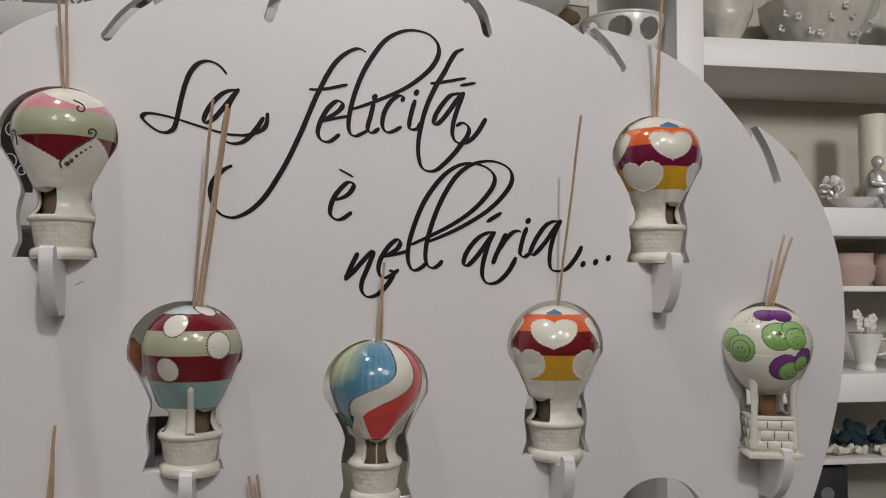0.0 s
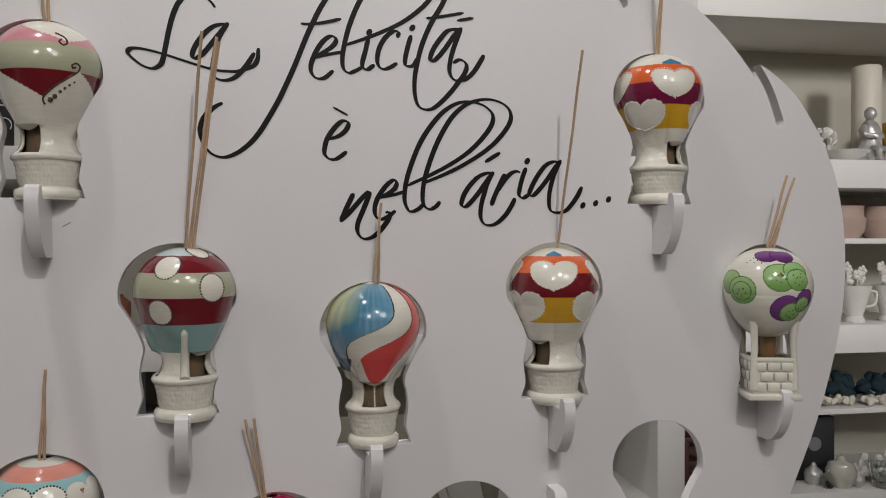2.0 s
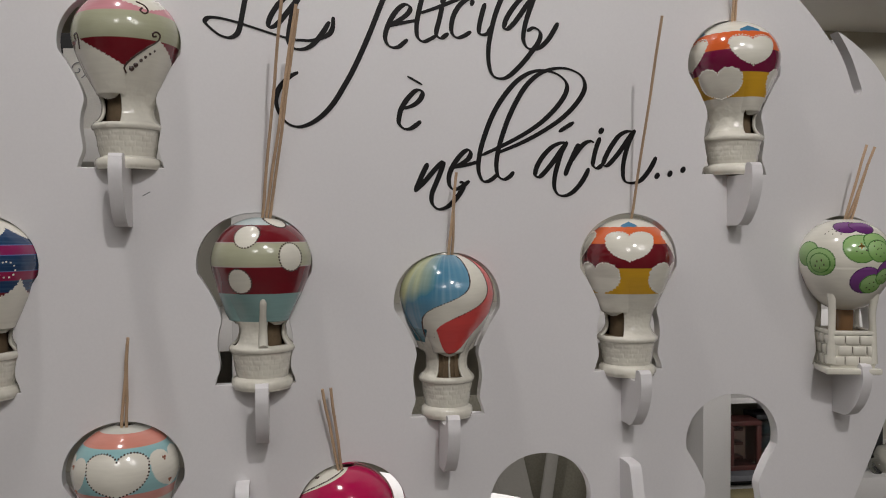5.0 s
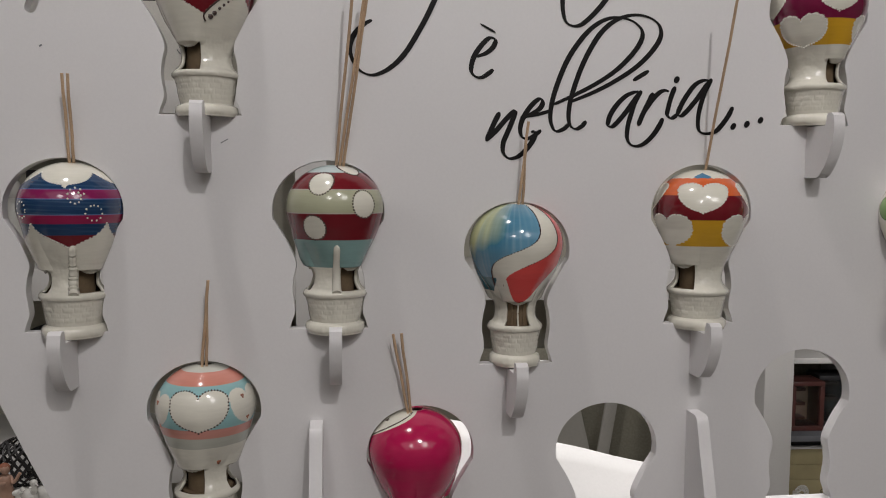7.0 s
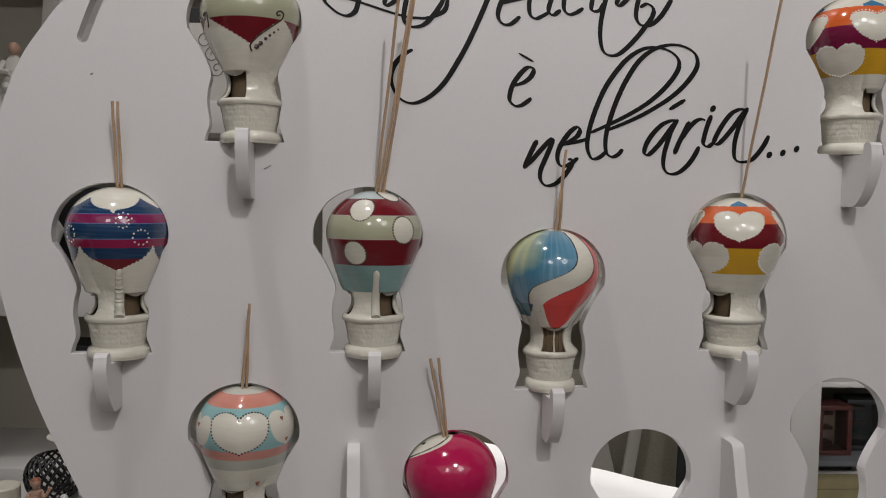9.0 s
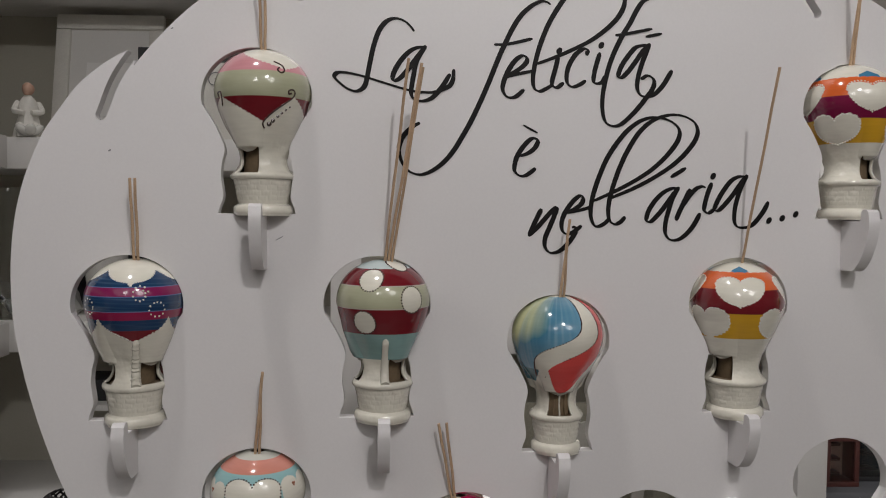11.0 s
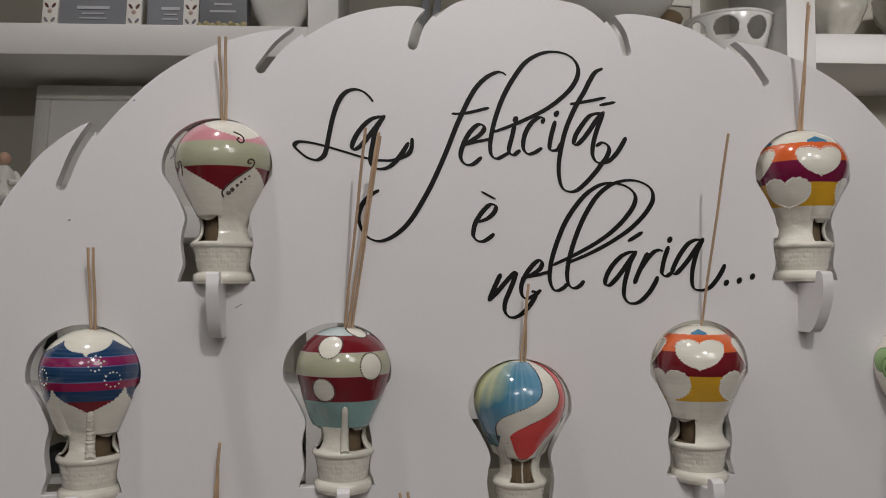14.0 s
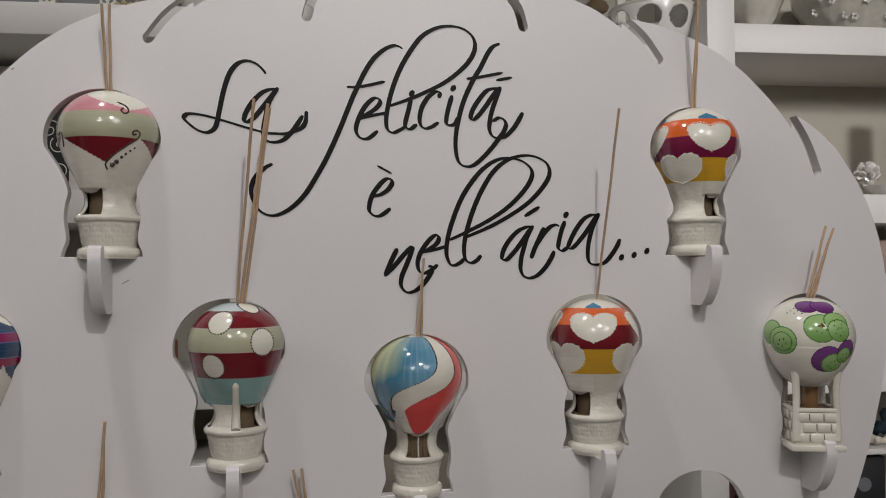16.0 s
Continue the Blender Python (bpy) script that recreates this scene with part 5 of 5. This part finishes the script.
# middle bay, upper shelf, above the board: shells, footed bowl, pierced stand, openwork bowl
for k, (x, size) in enumerate(((0.005, 1.9), (0.075, 2.5), (0.215, 2.4), (0.30, 1.6))):
    bm = bmesh.new()
    tube(bm, [(0.030 * math.exp(-0.22 * t) * math.cos(t), 0.010 * math.sin(t / 2), 0.030 + 0.022 * math.exp(-0.2 * t) * math.sin(t)) for t in np.linspace(0, 6.6, 40)], lambda u: 0.016 * math.exp(-1.0 * u) * min(1, 0.25 + 9 * u), 14)
    bmesh.ops.scale(bm, vec=(size, size, size * 1.15), verts=bm.verts)
    low = min(v.co.z for v in bm.verts)
    bmesh.ops.translate(bm, vec=(0, 0, -low), verts=bm.verts)
    tagged(_placed(part("curled_shell", lumps(bm, k, 0.004), PORCELAIN), (x, shelf_y(x, 0.07 + 0.03 * (k % 2)), TOP_MID), 25 * k), "curled white porcelain shell ornament", "ornament", "curled shells")
for x in (0.135, 0.165):
    bm = box(bmesh.new(), (-0.009, 0.0, 0.0), (0.009, 0.012, 0.26), 0.002)
    ob = tagged(part("frame_strip", bm, GREYCARD), "narrow dark grey strip standing on the shelf", "strip", "grey strips")
    ob.matrix_basis = pose(x, shelf_y(x, 0.16), TOP_MID, -5, 8, SHELF_TURN)
turned("footed_bowl", (0.63, shelf_y(0.63, 0.13), TOP_MID), [(0, 0), (0.055, 0), (0.057, 0.006), (0.03, 0.022), (0.022, 0.06), (0.028, 0.105), (0.07, 0.119), (0.115, 0.135), (0.140, 0.165), (0.150, 0.21),
       (0.146, 0.21), (0.135, 0.168), (0.11, 0.142), (0, 0.128)], PORCELAIN, "broad white porcelain bowl on a foot", "bowl", segs=56)
turned("serving_bowl", (0.44, shelf_y(0.44, 0.22), TOP_MID), bowl_profile(0.10, 0.20, 0.06), MATT, "deep matt white bowl", "bowl")
ob = thing("pierced_stand", (0.80, shelf_y(0.80, 0.17), TOP_MID), "white stand with brown clay bulbs in rounded openings", "ornament", turn=8)
bm = bmesh.new()
for lo, hi in (((-0.07, 0, 0), (-0.045, 0.014, 0.26)), ((0.045, 0, 0), (0.07, 0.014, 0.26)), ((-0.0448, 0, 0), (0.0448, 0.014, 0.05)), ((-0.0448, 0, 0.104), (0.0448, 0.014, 0.124)), ((-0.0448, 0, 0.178), (0.0448, 0.014, 0.198)), ((-0.0448, 0, 0.245), (0.0448, 0.014, 0.26))):
    box(bm, lo, hi, 0.004)
part("frame", bm, MATT, ob)
for k, z in enumerate((0.077, 0.151, 0.221)):
    part("clay_bulb", ball(bmesh.new(), (0.006 * (-1) ** k, 0.020, z), 0.024, (1.5, 0.7, 0.95), 2), BISQUE, ob, "brown clay bulb")
ob = thing("openwork_bowl", (0.918, shelf_y(0.918, 0.135), TOP_MID), "white ceramic bowl with large oval holes in its wall", "bowl")
part("base", lathe(bmesh.new(), [(0, 0), (0.062, 0), (0.064, 0.005), (0.060, 0.009), (0, 0.008)], 40), PORCELAIN, ob)
bm = bmesh.new()
lathe(bm, [(0.062 + 0.046 * math.sin(math.pi / 2 * i / 40), 0.004 + 0.118 * i / 40) for i in range(41)], 200)
gone = []
for f in bm.faces:
    c = f.calc_center_median()
    along = (math.atan2(c.y, c.x) / (2 * math.pi / 8) + 0.15) % 1 - 0.5
    if (along / 0.38) ** 2 + ((c.z - 0.083) / 0.027) ** 2 < 1:
        gone.append(f)
bmesh.ops.delete(bm, geom=gone, context="FACES")
wallpart = part("pierced_wall", bm, PORCELAIN, ob)
thick = wallpart.modifiers.new("wall", "SOLIDIFY")
thick.thickness = 0.005
bm = bmesh.new()
tube(bm, [(0.107 * math.cos(t), 0.107 * math.sin(t), 0.122) for t in np.linspace(0, 2 * math.pi, 65)], 0.0045, 10)
part("rim", bm, PORCELAIN, ob)

# right bay, top shelf: glass
turned("glass_bowl", (1.175, shelf_y(1.175, 0.10), TOP_A), bowl_profile(0.075, 0.13, 0.03, 0.003), FROST, "small cream pleated glass bowl", "bowl", wobble=0.10, segs=72)
ob = thing("cut_glass_bowl", (1.48, shelf_y(1.48, 0.16), TOP_A), "wide cream crackled glass bowl with silver blossoms", "bowl")
bm = lathe(bmesh.new(), bowl_profile(0.15, 0.15, 0.055, 0.005), 64)
for v in bm.verts:
    a = math.atan2(v.co.y, v.co.x)
    k = 1 + 0.02 * math.cos(a * 16)
    v.co.x *= k
    v.co.y *= k
part("bowl", lumps(bm, 7, 0.003), FROST, ob)
for k in range(14):
    a = radians(-170 + 12 * k)
    z = 0.075 + 0.03 * math.sin(k * 1.3)
    r = 0.055 + 0.097 * math.sin(min(z / 0.15, 1) * math.pi / 2)
    bm = bmesh.new()
    for j in range(5):
        ball(bm, (r * math.cos(a) + 0.007 * math.cos(j * 1.26), r * math.sin(a), z + 0.007 * math.sin(j * 1.26)), 0.005, (1, 0.5, 1), 1)
    part("silver_blossom", bm, SILVER, ob)
turned("glass_jar", (1.75, shelf_y(1.75, 0.12), TOP_A), bowl_profile(0.07, 0.18, 0.05, 0.004), CLEAR, "clear glass jar on the top shelf", "jar")

# right bay, second shelf: candle, cherub, dish of shells
ob = thing("pillar_candle", (1.617, shelf_y(1.617, 0.13), TOP_B), "tall ivory pillar candle", "candle")
part("wax", lathe(bmesh.new(), [(0, 0), (0.035, 0), (0.037, 0.003), (0.037, 0.257), (0.034, 0.262), (0.025, 0.260), (0, 0.257)], 40), WAX, ob)
part("wick", tube(bmesh.new(), [(0, 0, 0.256), (0.001, 0, 0.268)], 0.001, 6), DARK, ob)
figure("cherub", (1.556, shelf_y(1.556, 0.045), TOP_B), 0.140, SILVER, "silvered resin cherub pair seated before the candle", 21, 15)
turned("shell_dish", (1.510, shelf_y(1.51, 0.07), TOP_B), [(0, 0.0), (0.030, 0.0), (0.050, 0.014), (0.062, 0.028), (0.059, 0.029), (0.046, 0.018), (0, 0.010)], PORCELAIN, "shallow white scalloped dish", "dish", wobble=0.06)
bm = bmesh.new()
for k in range(26):
    a, e = k * 2.4, math.asin(1 - 2 * (k + 0.5) / 26)
    ball(bm, (0.026 * math.cos(a) * math.cos(e), 0.026 * math.sin(a) * math.cos(e), 0.034 + 0.026 * math.sin(e)), 0.012, (1, 1, 0.5), 1, Euler((e, a, 0)).to_matrix().to_4x4())
tagged(_placed(part("rose_ball", bm, PORCELAIN), (1.492, shelf_y(1.492, 0.13), TOP_B + 0.030)), "white ceramic rose ball on the shelf", "ornament")
figure("figurine", (1.395, shelf_y(1.395, 0.16), TOP_B), 0.165, SKINCLAY, "small pink and white porcelain figurine", 31, -20)
for k, (x, y) in enumerate(((1.545, 0.02), (1.555, 0.055), (1.66, 0.04), (1.69, 0.07), (1.72, 0.04))):
    bm = bmesh.new()
    for j in range(5):
        a = radians(72 * j)
        tube(bm, [(0, 0, 0.012), (0.022 * math.cos(a), 0.012 * math.sin(a), 0.016 + 0.012 * math.sin(a))], lambda t: 0.008 * (1 - 0.6 * t), 7)
    for v in bm.verts:
        v.co.z = max(v.co.z, 0)
    tagged(_placed(part("starfish", lumps(bm, 40 + k, 0.001), SILVER if k < 2 else PORCELAIN), (x, shelf_y(x, y), TOP_B)), "small pale starfish ornament", "ornament", "starfish")
turned("gold_bowl", (1.79, shelf_y(1.79, 0.16), TOP_B), bowl_profile(0.09, 0.12, 0.04), GOLD, "dull gold metal bowl", "bowl")

# right bay, below: pots, cups, cloth, boxes
for k, x in enumerate((1.555, 1.685, 1.82)):
    turned("clay_pot", (x, shelf_y(x, 0.15), THIN_HI), [(0, 0), (0.045, 0), (0.060, 0.02), (0.064, 0.05), (0.058, 0.058), (0.058, 0.082), (0.060, 0.086), (0.050, 0.086), (0.05, 0.05), (0, 0.03)], PINK, "dusty pink clay pot with a banded rim", "pot", "clay pots")
for k, x in enumerate((1.535, 1.635, 1.735)):
    ob = thing("flower_cup", (x, shelf_y(x, 0.07), TOP_C), "white porcelain cup with plaster flowers", "cup", "flower cups")
    part("cup", lathe(bmesh.new(), [(0, 0), (0.024, 0), (0.026, 0.005), (0.020, 0.016), (0.030, 0.05), (0.042, 0.095), (0.039, 0.095), (0.027, 0.05), (0, 0.02)], 36, squash=(1, 1)), PORCELAIN, ob)
    bm = bmesh.new()
    tube(bm, smooth_line([(0.036, -0.004, 0.08), (0.060, -0.006, 0.075), (0.056, -0.006, 0.045), (0.030, -0.004, 0.038)], 6), 0.0035, 8)
    part("handle", bm, PORCELAIN, ob)
    for j in range(7):
        a = j * 0.9
        bm = bmesh.new()
        for q in range(5):
            ball(bm, (0.020 * math.cos(a) + 0.008 * math.cos(q * 1.26), 0.016 * math.sin(a), 0.112 + 0.010 * (j % 4) + 0.008 * math.sin(q * 1.26)), 0.007, (1, 0.6, 1), 1)
        tube(bm, [(0.010 * math.cos(a), 0.010 * math.sin(a), 0.03), (0.020 * math.cos(a), 0.016 * math.sin(a), 0.112 + 0.010 * (j % 4))], 0.0012, 5)
        part("flower", bm, MATT, ob)
for k, (x, mat, lab) in enumerate(((1.53, TEAL, "crumpled dark teal cloth flowers"), (1.60, TEAL, "crumpled dark teal cloth flowers"), (1.68, TEAL, "crumpled dark teal cloth flowers"), (1.50, WAX, "pale beige shell pieces"), (1.62, WAX, "pale beige shell pieces"))):
    bm = bmesh.new()
    rnd = random.Random(k)
    big = mat is TEAL
    for j in range(14):
        ball(bm, (rnd.uniform(-0.045, 0.045), rnd.uniform(-0.02, 0.02), rnd.uniform(0.012, 0.065 if big else 0.018)), rnd.uniform(0.012, 0.022) if big else 0.012, (1, 0.8, 0.6), 2, Euler((rnd.uniform(0, 3), rnd.uniform(0, 3), 0)).to_matrix().to_4x4())
    lumps(bm, k, 0.005)
    for v in bm.verts:
        v.co.z = max(v.co.z, 0)
    tagged(_placed(part("cloth_flower" if big else "shell_heap", bm, mat), (x, shelf_y(x, 0.16 if big else 0.09), THIN_LO)), lab, "ornament")
bm = box(bmesh.new(), (-0.055, 0, 0), (0.055, 0.08, 0.165), 0.002)
ob = tagged(_placed(part("black_box", bm, DARK), (1.445, shelf_y(1.445, 0.10), TOP_D), -8), "black card box with a pale round emblem", "box")
bm = lathe(bmesh.new(), [(0.0, 0), (0.018, 0), (0.018, 0.001), (0.0, 0.001)], 24)
emb = part("emblem", bm, GREYCARD, ob, "pale round emblem")
emb.matrix_basis = pose(0.0, -0.0002, 0.095, 90, 0, 0)
for k, x in enumerate((1.545, 1.60, 1.66)):
    bm = bmesh.new()
    rnd = random.Random(60 + k)
    for j in range(12):
        ball(bm, (rnd.uniform(-0.022, 0.022), rnd.uniform(-0.012, 0.012), rnd.uniform(0.01, 0.075)), 0.012, (1, 0.6, 1), 1)
    for v in bm.verts:
        v.co.z = max(v.co.z, 0)
    tagged(_placed(part("lace_ornament", lumps(bm, 70 + k, 0.003), PORCELAIN), (x, shelf_y(x, 0.06), TOP_D)), "white lace-like porcelain ornament", "ornament", "lace ornaments")
turned("sugar_bowl", (1.475, shelf_y(1.475, 0.04), TOP_D), [(0, 0), (0.022, 0), (0.034, 0.018), (0.038, 0.042), (0.030, 0.060), (0.012, 0.068), (0.008, 0.076), (0, 0.080)], FROST, "small lidded cream glass bowl", "bowl")
for k, (x, back, r) in enumerate(((1.435, 0.035, 0.020), (1.515, 0.03, 0.017), (1.535, 0.07, 0.022), (1.60, 0.075, 0.018), (1.42, 0.07, 0.024), (1.675, 0.03, 0.019))):
    turned("glass_bauble", (x, shelf_y(x, back), TOP_D), [(0, 0), (r * 0.5, 0), (r * 0.9, r * 0.45), (r, r), (r * 0.85, r * 1.5), (r * 0.35, r * 1.9), (r * 0.2, r * 2.3), (0, r * 2.4)], (CLEAR, SILVER, FROST)[k % 3],
           "small " + ("clear glass", "silvered", "cream glass")[k % 3] + " bauble on the shelf", "ornament", "glass baubles")
turned("glass_cup", (1.575, shelf_y(1.575, 0.02), TOP_D), bowl_profile(0.032, 0.06, 0.022, 0.003), CLEAR, "small clear glass cup", "cup")
turned("glass_cup", (1.64, shelf_y(1.64, 0.03), TOP_D), bowl_profile(0.030, 0.07, 0.022, 0.003), SMOKE, "small frosted glass cup", "cup")
for k, (x, z) in enumerate(((1.44, TOP_E), (1.56, TOP_E))):
    turned("dark_bowl", (x, shelf_y(x, 0.10), z), bowl_profile(0.11, 0.20, 0.06), WOODBOX, "dark stained wooden bowl on the low shelf", "bowl", "wooden bowls")


def glazed_case(x, w, h, base, back, mat, label):
    ob = thing("glazed_case", (x, shelf_y(x, back), base), label, "display case", "glazed cases", turn=SHELF_TURN)
    for lo, hi in (((0, 0, 0), (w, 0.07, 0.012)), ((0, 0, h - 0.012), (w, 0.07, h)), ((0, 0, 0.0125), (0.012, 0.07, h - 0.0125)), ((w - 0.012, 0, 0.0125), (w, 0.07, h - 0.0125))):
        part("case_rail", box(bmesh.new(), lo, hi, 0.002), mat, ob)
    part("case_back", box(bmesh.new(), (0.0125, 0.06, 0.0125), (w - 0.0125, 0.069, h - 0.0125)), PINK if mat is WOODBOX else TEAL, ob)
    part("pane", box(bmesh.new(), (0.0125, 0.006, 0.0125), (w - 0.0125, 0.009, h - 0.0125)), CLEAR, ob)
    for k in range(3):
        part("inner_ledge", box(bmesh.new(), (0.02, 0.03, 0.02 + k * h / 3.4), (w * 0.6, 0.0595, 0.028 + k * h / 3.4), 0.001), mat, ob)
    return ob


glazed_case(1.085, 0.085, 0.125, TOP_D, 0.10, WOODBOX, "dark mahogany glazed case with small silver pieces")
glazed_case(1.18, 0.11, 0.13, TOP_D, 0.14, DARK, "black glazed case with a green lining")
# offcuts of board stood against the shelf front, behind the display
OFFCUT = material("grey_brown_board", (0.29, 0.275, 0.215), 0.6, grain=20, amount=0.25, bump=0.1, stain=6)
PALECUT = material("pale_grey_board", (0.48, 0.465, 0.42), 0.5, grain=20, amount=0.08, bump=0.1, stain=6)
ob = part("board_offcut", box(bmesh.new(), (-0.28, 0.0, 0.0), (0.28, 0.012, 1.02), 0.001), OFFCUT)
ob.matrix_world = pose(0.42, shelf_y(0.42, -0.10), 0.0, -4.5, 0, SHELF_TURN)
tagged(ob, "grey-brown board panel leaning against the shelf", "panel")
for k, (x, lean, wide, mat) in enumerate(((0.665, -13, 0.075, PALECUT), (0.41, 10, 0.026, PALECUT), (0.74, -21, 0.018, PALECUT), (0.62, 3, 0.030, DARK))):
    ob = part("leaning_plank", box(bmesh.new(), (-wide / 2, 0.0, 0.0), (wide / 2, 0.010, 1.0), 0.001), mat)
    ob.matrix_world = pose(x, shelf_y(x, -0.135 - 0.014 * k), 0.012, -4.5, lean, SHELF_TURN)
    tagged(ob, "pale grey plank leaning aslant" if mat is PALECUT else "narrow black plank leaning upright", "plank", "leaning planks")
for k, (x, h, mat) in enumerate(((0.745, 0.05, PORCELAIN), (0.79, 0.09, DARK), (0.835, 0.065, PORCELAIN))):
    turned("small_jar", (x, shelf_y(x, 0.10 + 0.02 * (k % 2)), TOP_D), [(0, 0), (0.016, 0), (0.019, h * 0.3), (0.017, h * 0.7), (0.010, h * 0.85), (0.012, h), (0, h)], mat,
           "small white jar on the shelf" if mat is PORCELAIN else "small dark bottle on the shelf", "jar")
bm = bmesh.new()
for j in range(10):
    ball(bm, (0.014 * (j - 5), 0.01 * math.sin(j), 0.014), 0.018, (1, 0.9, 0.7), 2)
tagged(_placed(part("folded_cloth", lumps(bm, 90, 0.004), material("pale_blue_cloth", (0.20, 0.38, 0.42), 0.9, grain=20, amount=0.2, bump=0.4)), (0.80, shelf_y(0.80, 0.05), TOP_D + 0.002)), "pale blue cloth lying on the shelf", "cloth")
# the nook's low shelf: a straw box, a grey case on it, a candle glass and a lace-edged rack
NOOK = 0.600
ob = thing("straw_box", (1.165, shelf_y(1.165, 0.14), NOOK), "straw-coloured wooden box with pale edged lid", "box", turn=SHELF_TURN)
for k in range(3):
    part("board", box(bmesh.new(), (-0.060, 0.0, 0.001 + 0.040 * k), (0.075, 0.008, 0.0405 + 0.040 * k), 0.001), STRAW, ob)
part("body", box(bmesh.new(), (-0.059, 0.0085, 0.0), (0.074, 0.075, 0.121)), STRAW, ob)
part("lid", box(bmesh.new(), (-0.062, -0.003, 0.1215), (0.077, 0.078, 0.1290), 0.001), CARD, ob, "white patterned lid")
ob = thing("grey_case", (1.150, shelf_y(1.150, 0.145), NOOK + 0.1292), "flat dark grey case with a pale rim on the straw box", "case", turn=SHELF_TURN)
part("body", box(bmesh.new(), (-0.045, 0.0, 0.0), (0.050, 0.06, 0.024), 0.002), DARK, ob)
part("rim", box(bmesh.new(), (-0.047, -0.002, 0.0242), (0.052, 0.062, 0.028), 0.001), PRINT, ob)
ob = thing("candle_glass", (1.185, shelf_y(1.185, 0.06), NOOK), "squat glass with a white candle and dark print", "candle holder")
part("glass", lathe(bmesh.new(), bowl_profile(0.036, 0.036, 0.032, 0.002), 36), CLEAR, ob)
part("wax", lathe(bmesh.new(), [(0, 0.0085), (0.0285, 0.0085), (0.0295, 0.024), (0, 0.025)], 30), WAX, ob)
part("print_bar", box(bmesh.new(), (-0.008, -0.0375, 0.008), (0.006, -0.0355, 0.018)), DARK, ob, "small dark print")
ob = thing("lace_rack", (1.105, shelf_y(1.105, 0.05), NOOK), "small white rack with a lace-cut edge", "rack", turn=20)
part("base", box(bmesh.new(), (-0.026, -0.02, 0.0), (0.026, 0.022, 0.004), 0.001), PORCELAIN, ob)
bm = bmesh.new()
for k in range(9):
    a = math.pi * k / 8
    tube(bm, [(0.020 * math.cos(a) + 0.007 * math.cos(t), 0.018, 0.030 + 0.018 * math.sin(a) + 0.007 * math.sin(t)) for t in np.linspace(0, 2 * math.pi, 13)], 0.0016, 5)
box(bm, (-0.021, 0.0165, 0.0041), (0.021, 0.0195, 0.032), 0.001)
part("lace_edge", bm, PORCELAIN, ob)
part("divider", box(bmesh.new(), (-0.031, -0.018, 0.0), (-0.0265, 0.018, 0.047), 0.001), PORCELAIN, ob)

# black block added so the shaded shelf gap behind the navy balloon reads dark
bm = box(bmesh.new(), (-0.135, 0.0, 0.0), (0.135, 0.07, 0.22), 0.002)
tagged(_placed(part("black_box", bm, DARK), (-0.655, shelf_y(-0.655, 0.235), LEVELS[2] + 0.0355), SHELF_TURN), "plain black block added to darken the back of the shelf", "box")

# behind the board: a carton with a slanting white sheet on it
ob = thing("carton", (0.25, 0.98, 0), "tall plain white carton behind the board", "box")
part("carton_body", box(bmesh.new(), (-0.16, -0.11, 0.0), (0.16, 0.12, 0.895), 0.003), CARD, ob)
bm = bmesh.new()
nx, nz = 24, 10
grid = [[bm.verts.new((-0.15 + 0.30 * i / nx, -0.09 + 0.17 * j / nz, 0.003 + (0.205 - 0.076 * i / nx) * j / nz + 0.0006 * math.sin(i * 0.7 + j * 0.5))) for i in range(nx + 1)] for j in range(nz + 1)]
for j in range(nz):
    for i in range(nx):
        bm.faces.new((grid[j][i], grid[j][i + 1], grid[j + 1][i + 1], grid[j + 1][i]))
ob = part("paper_sheet", bm, CARD)
sol = ob.modifiers.new("paper", "SOLIDIFY")
sol.thickness = 0.0012
tagged(_placed(ob, (0.25, 0.98, 0.898)), "slightly wavy white paper sheet propped on the carton", "paper")
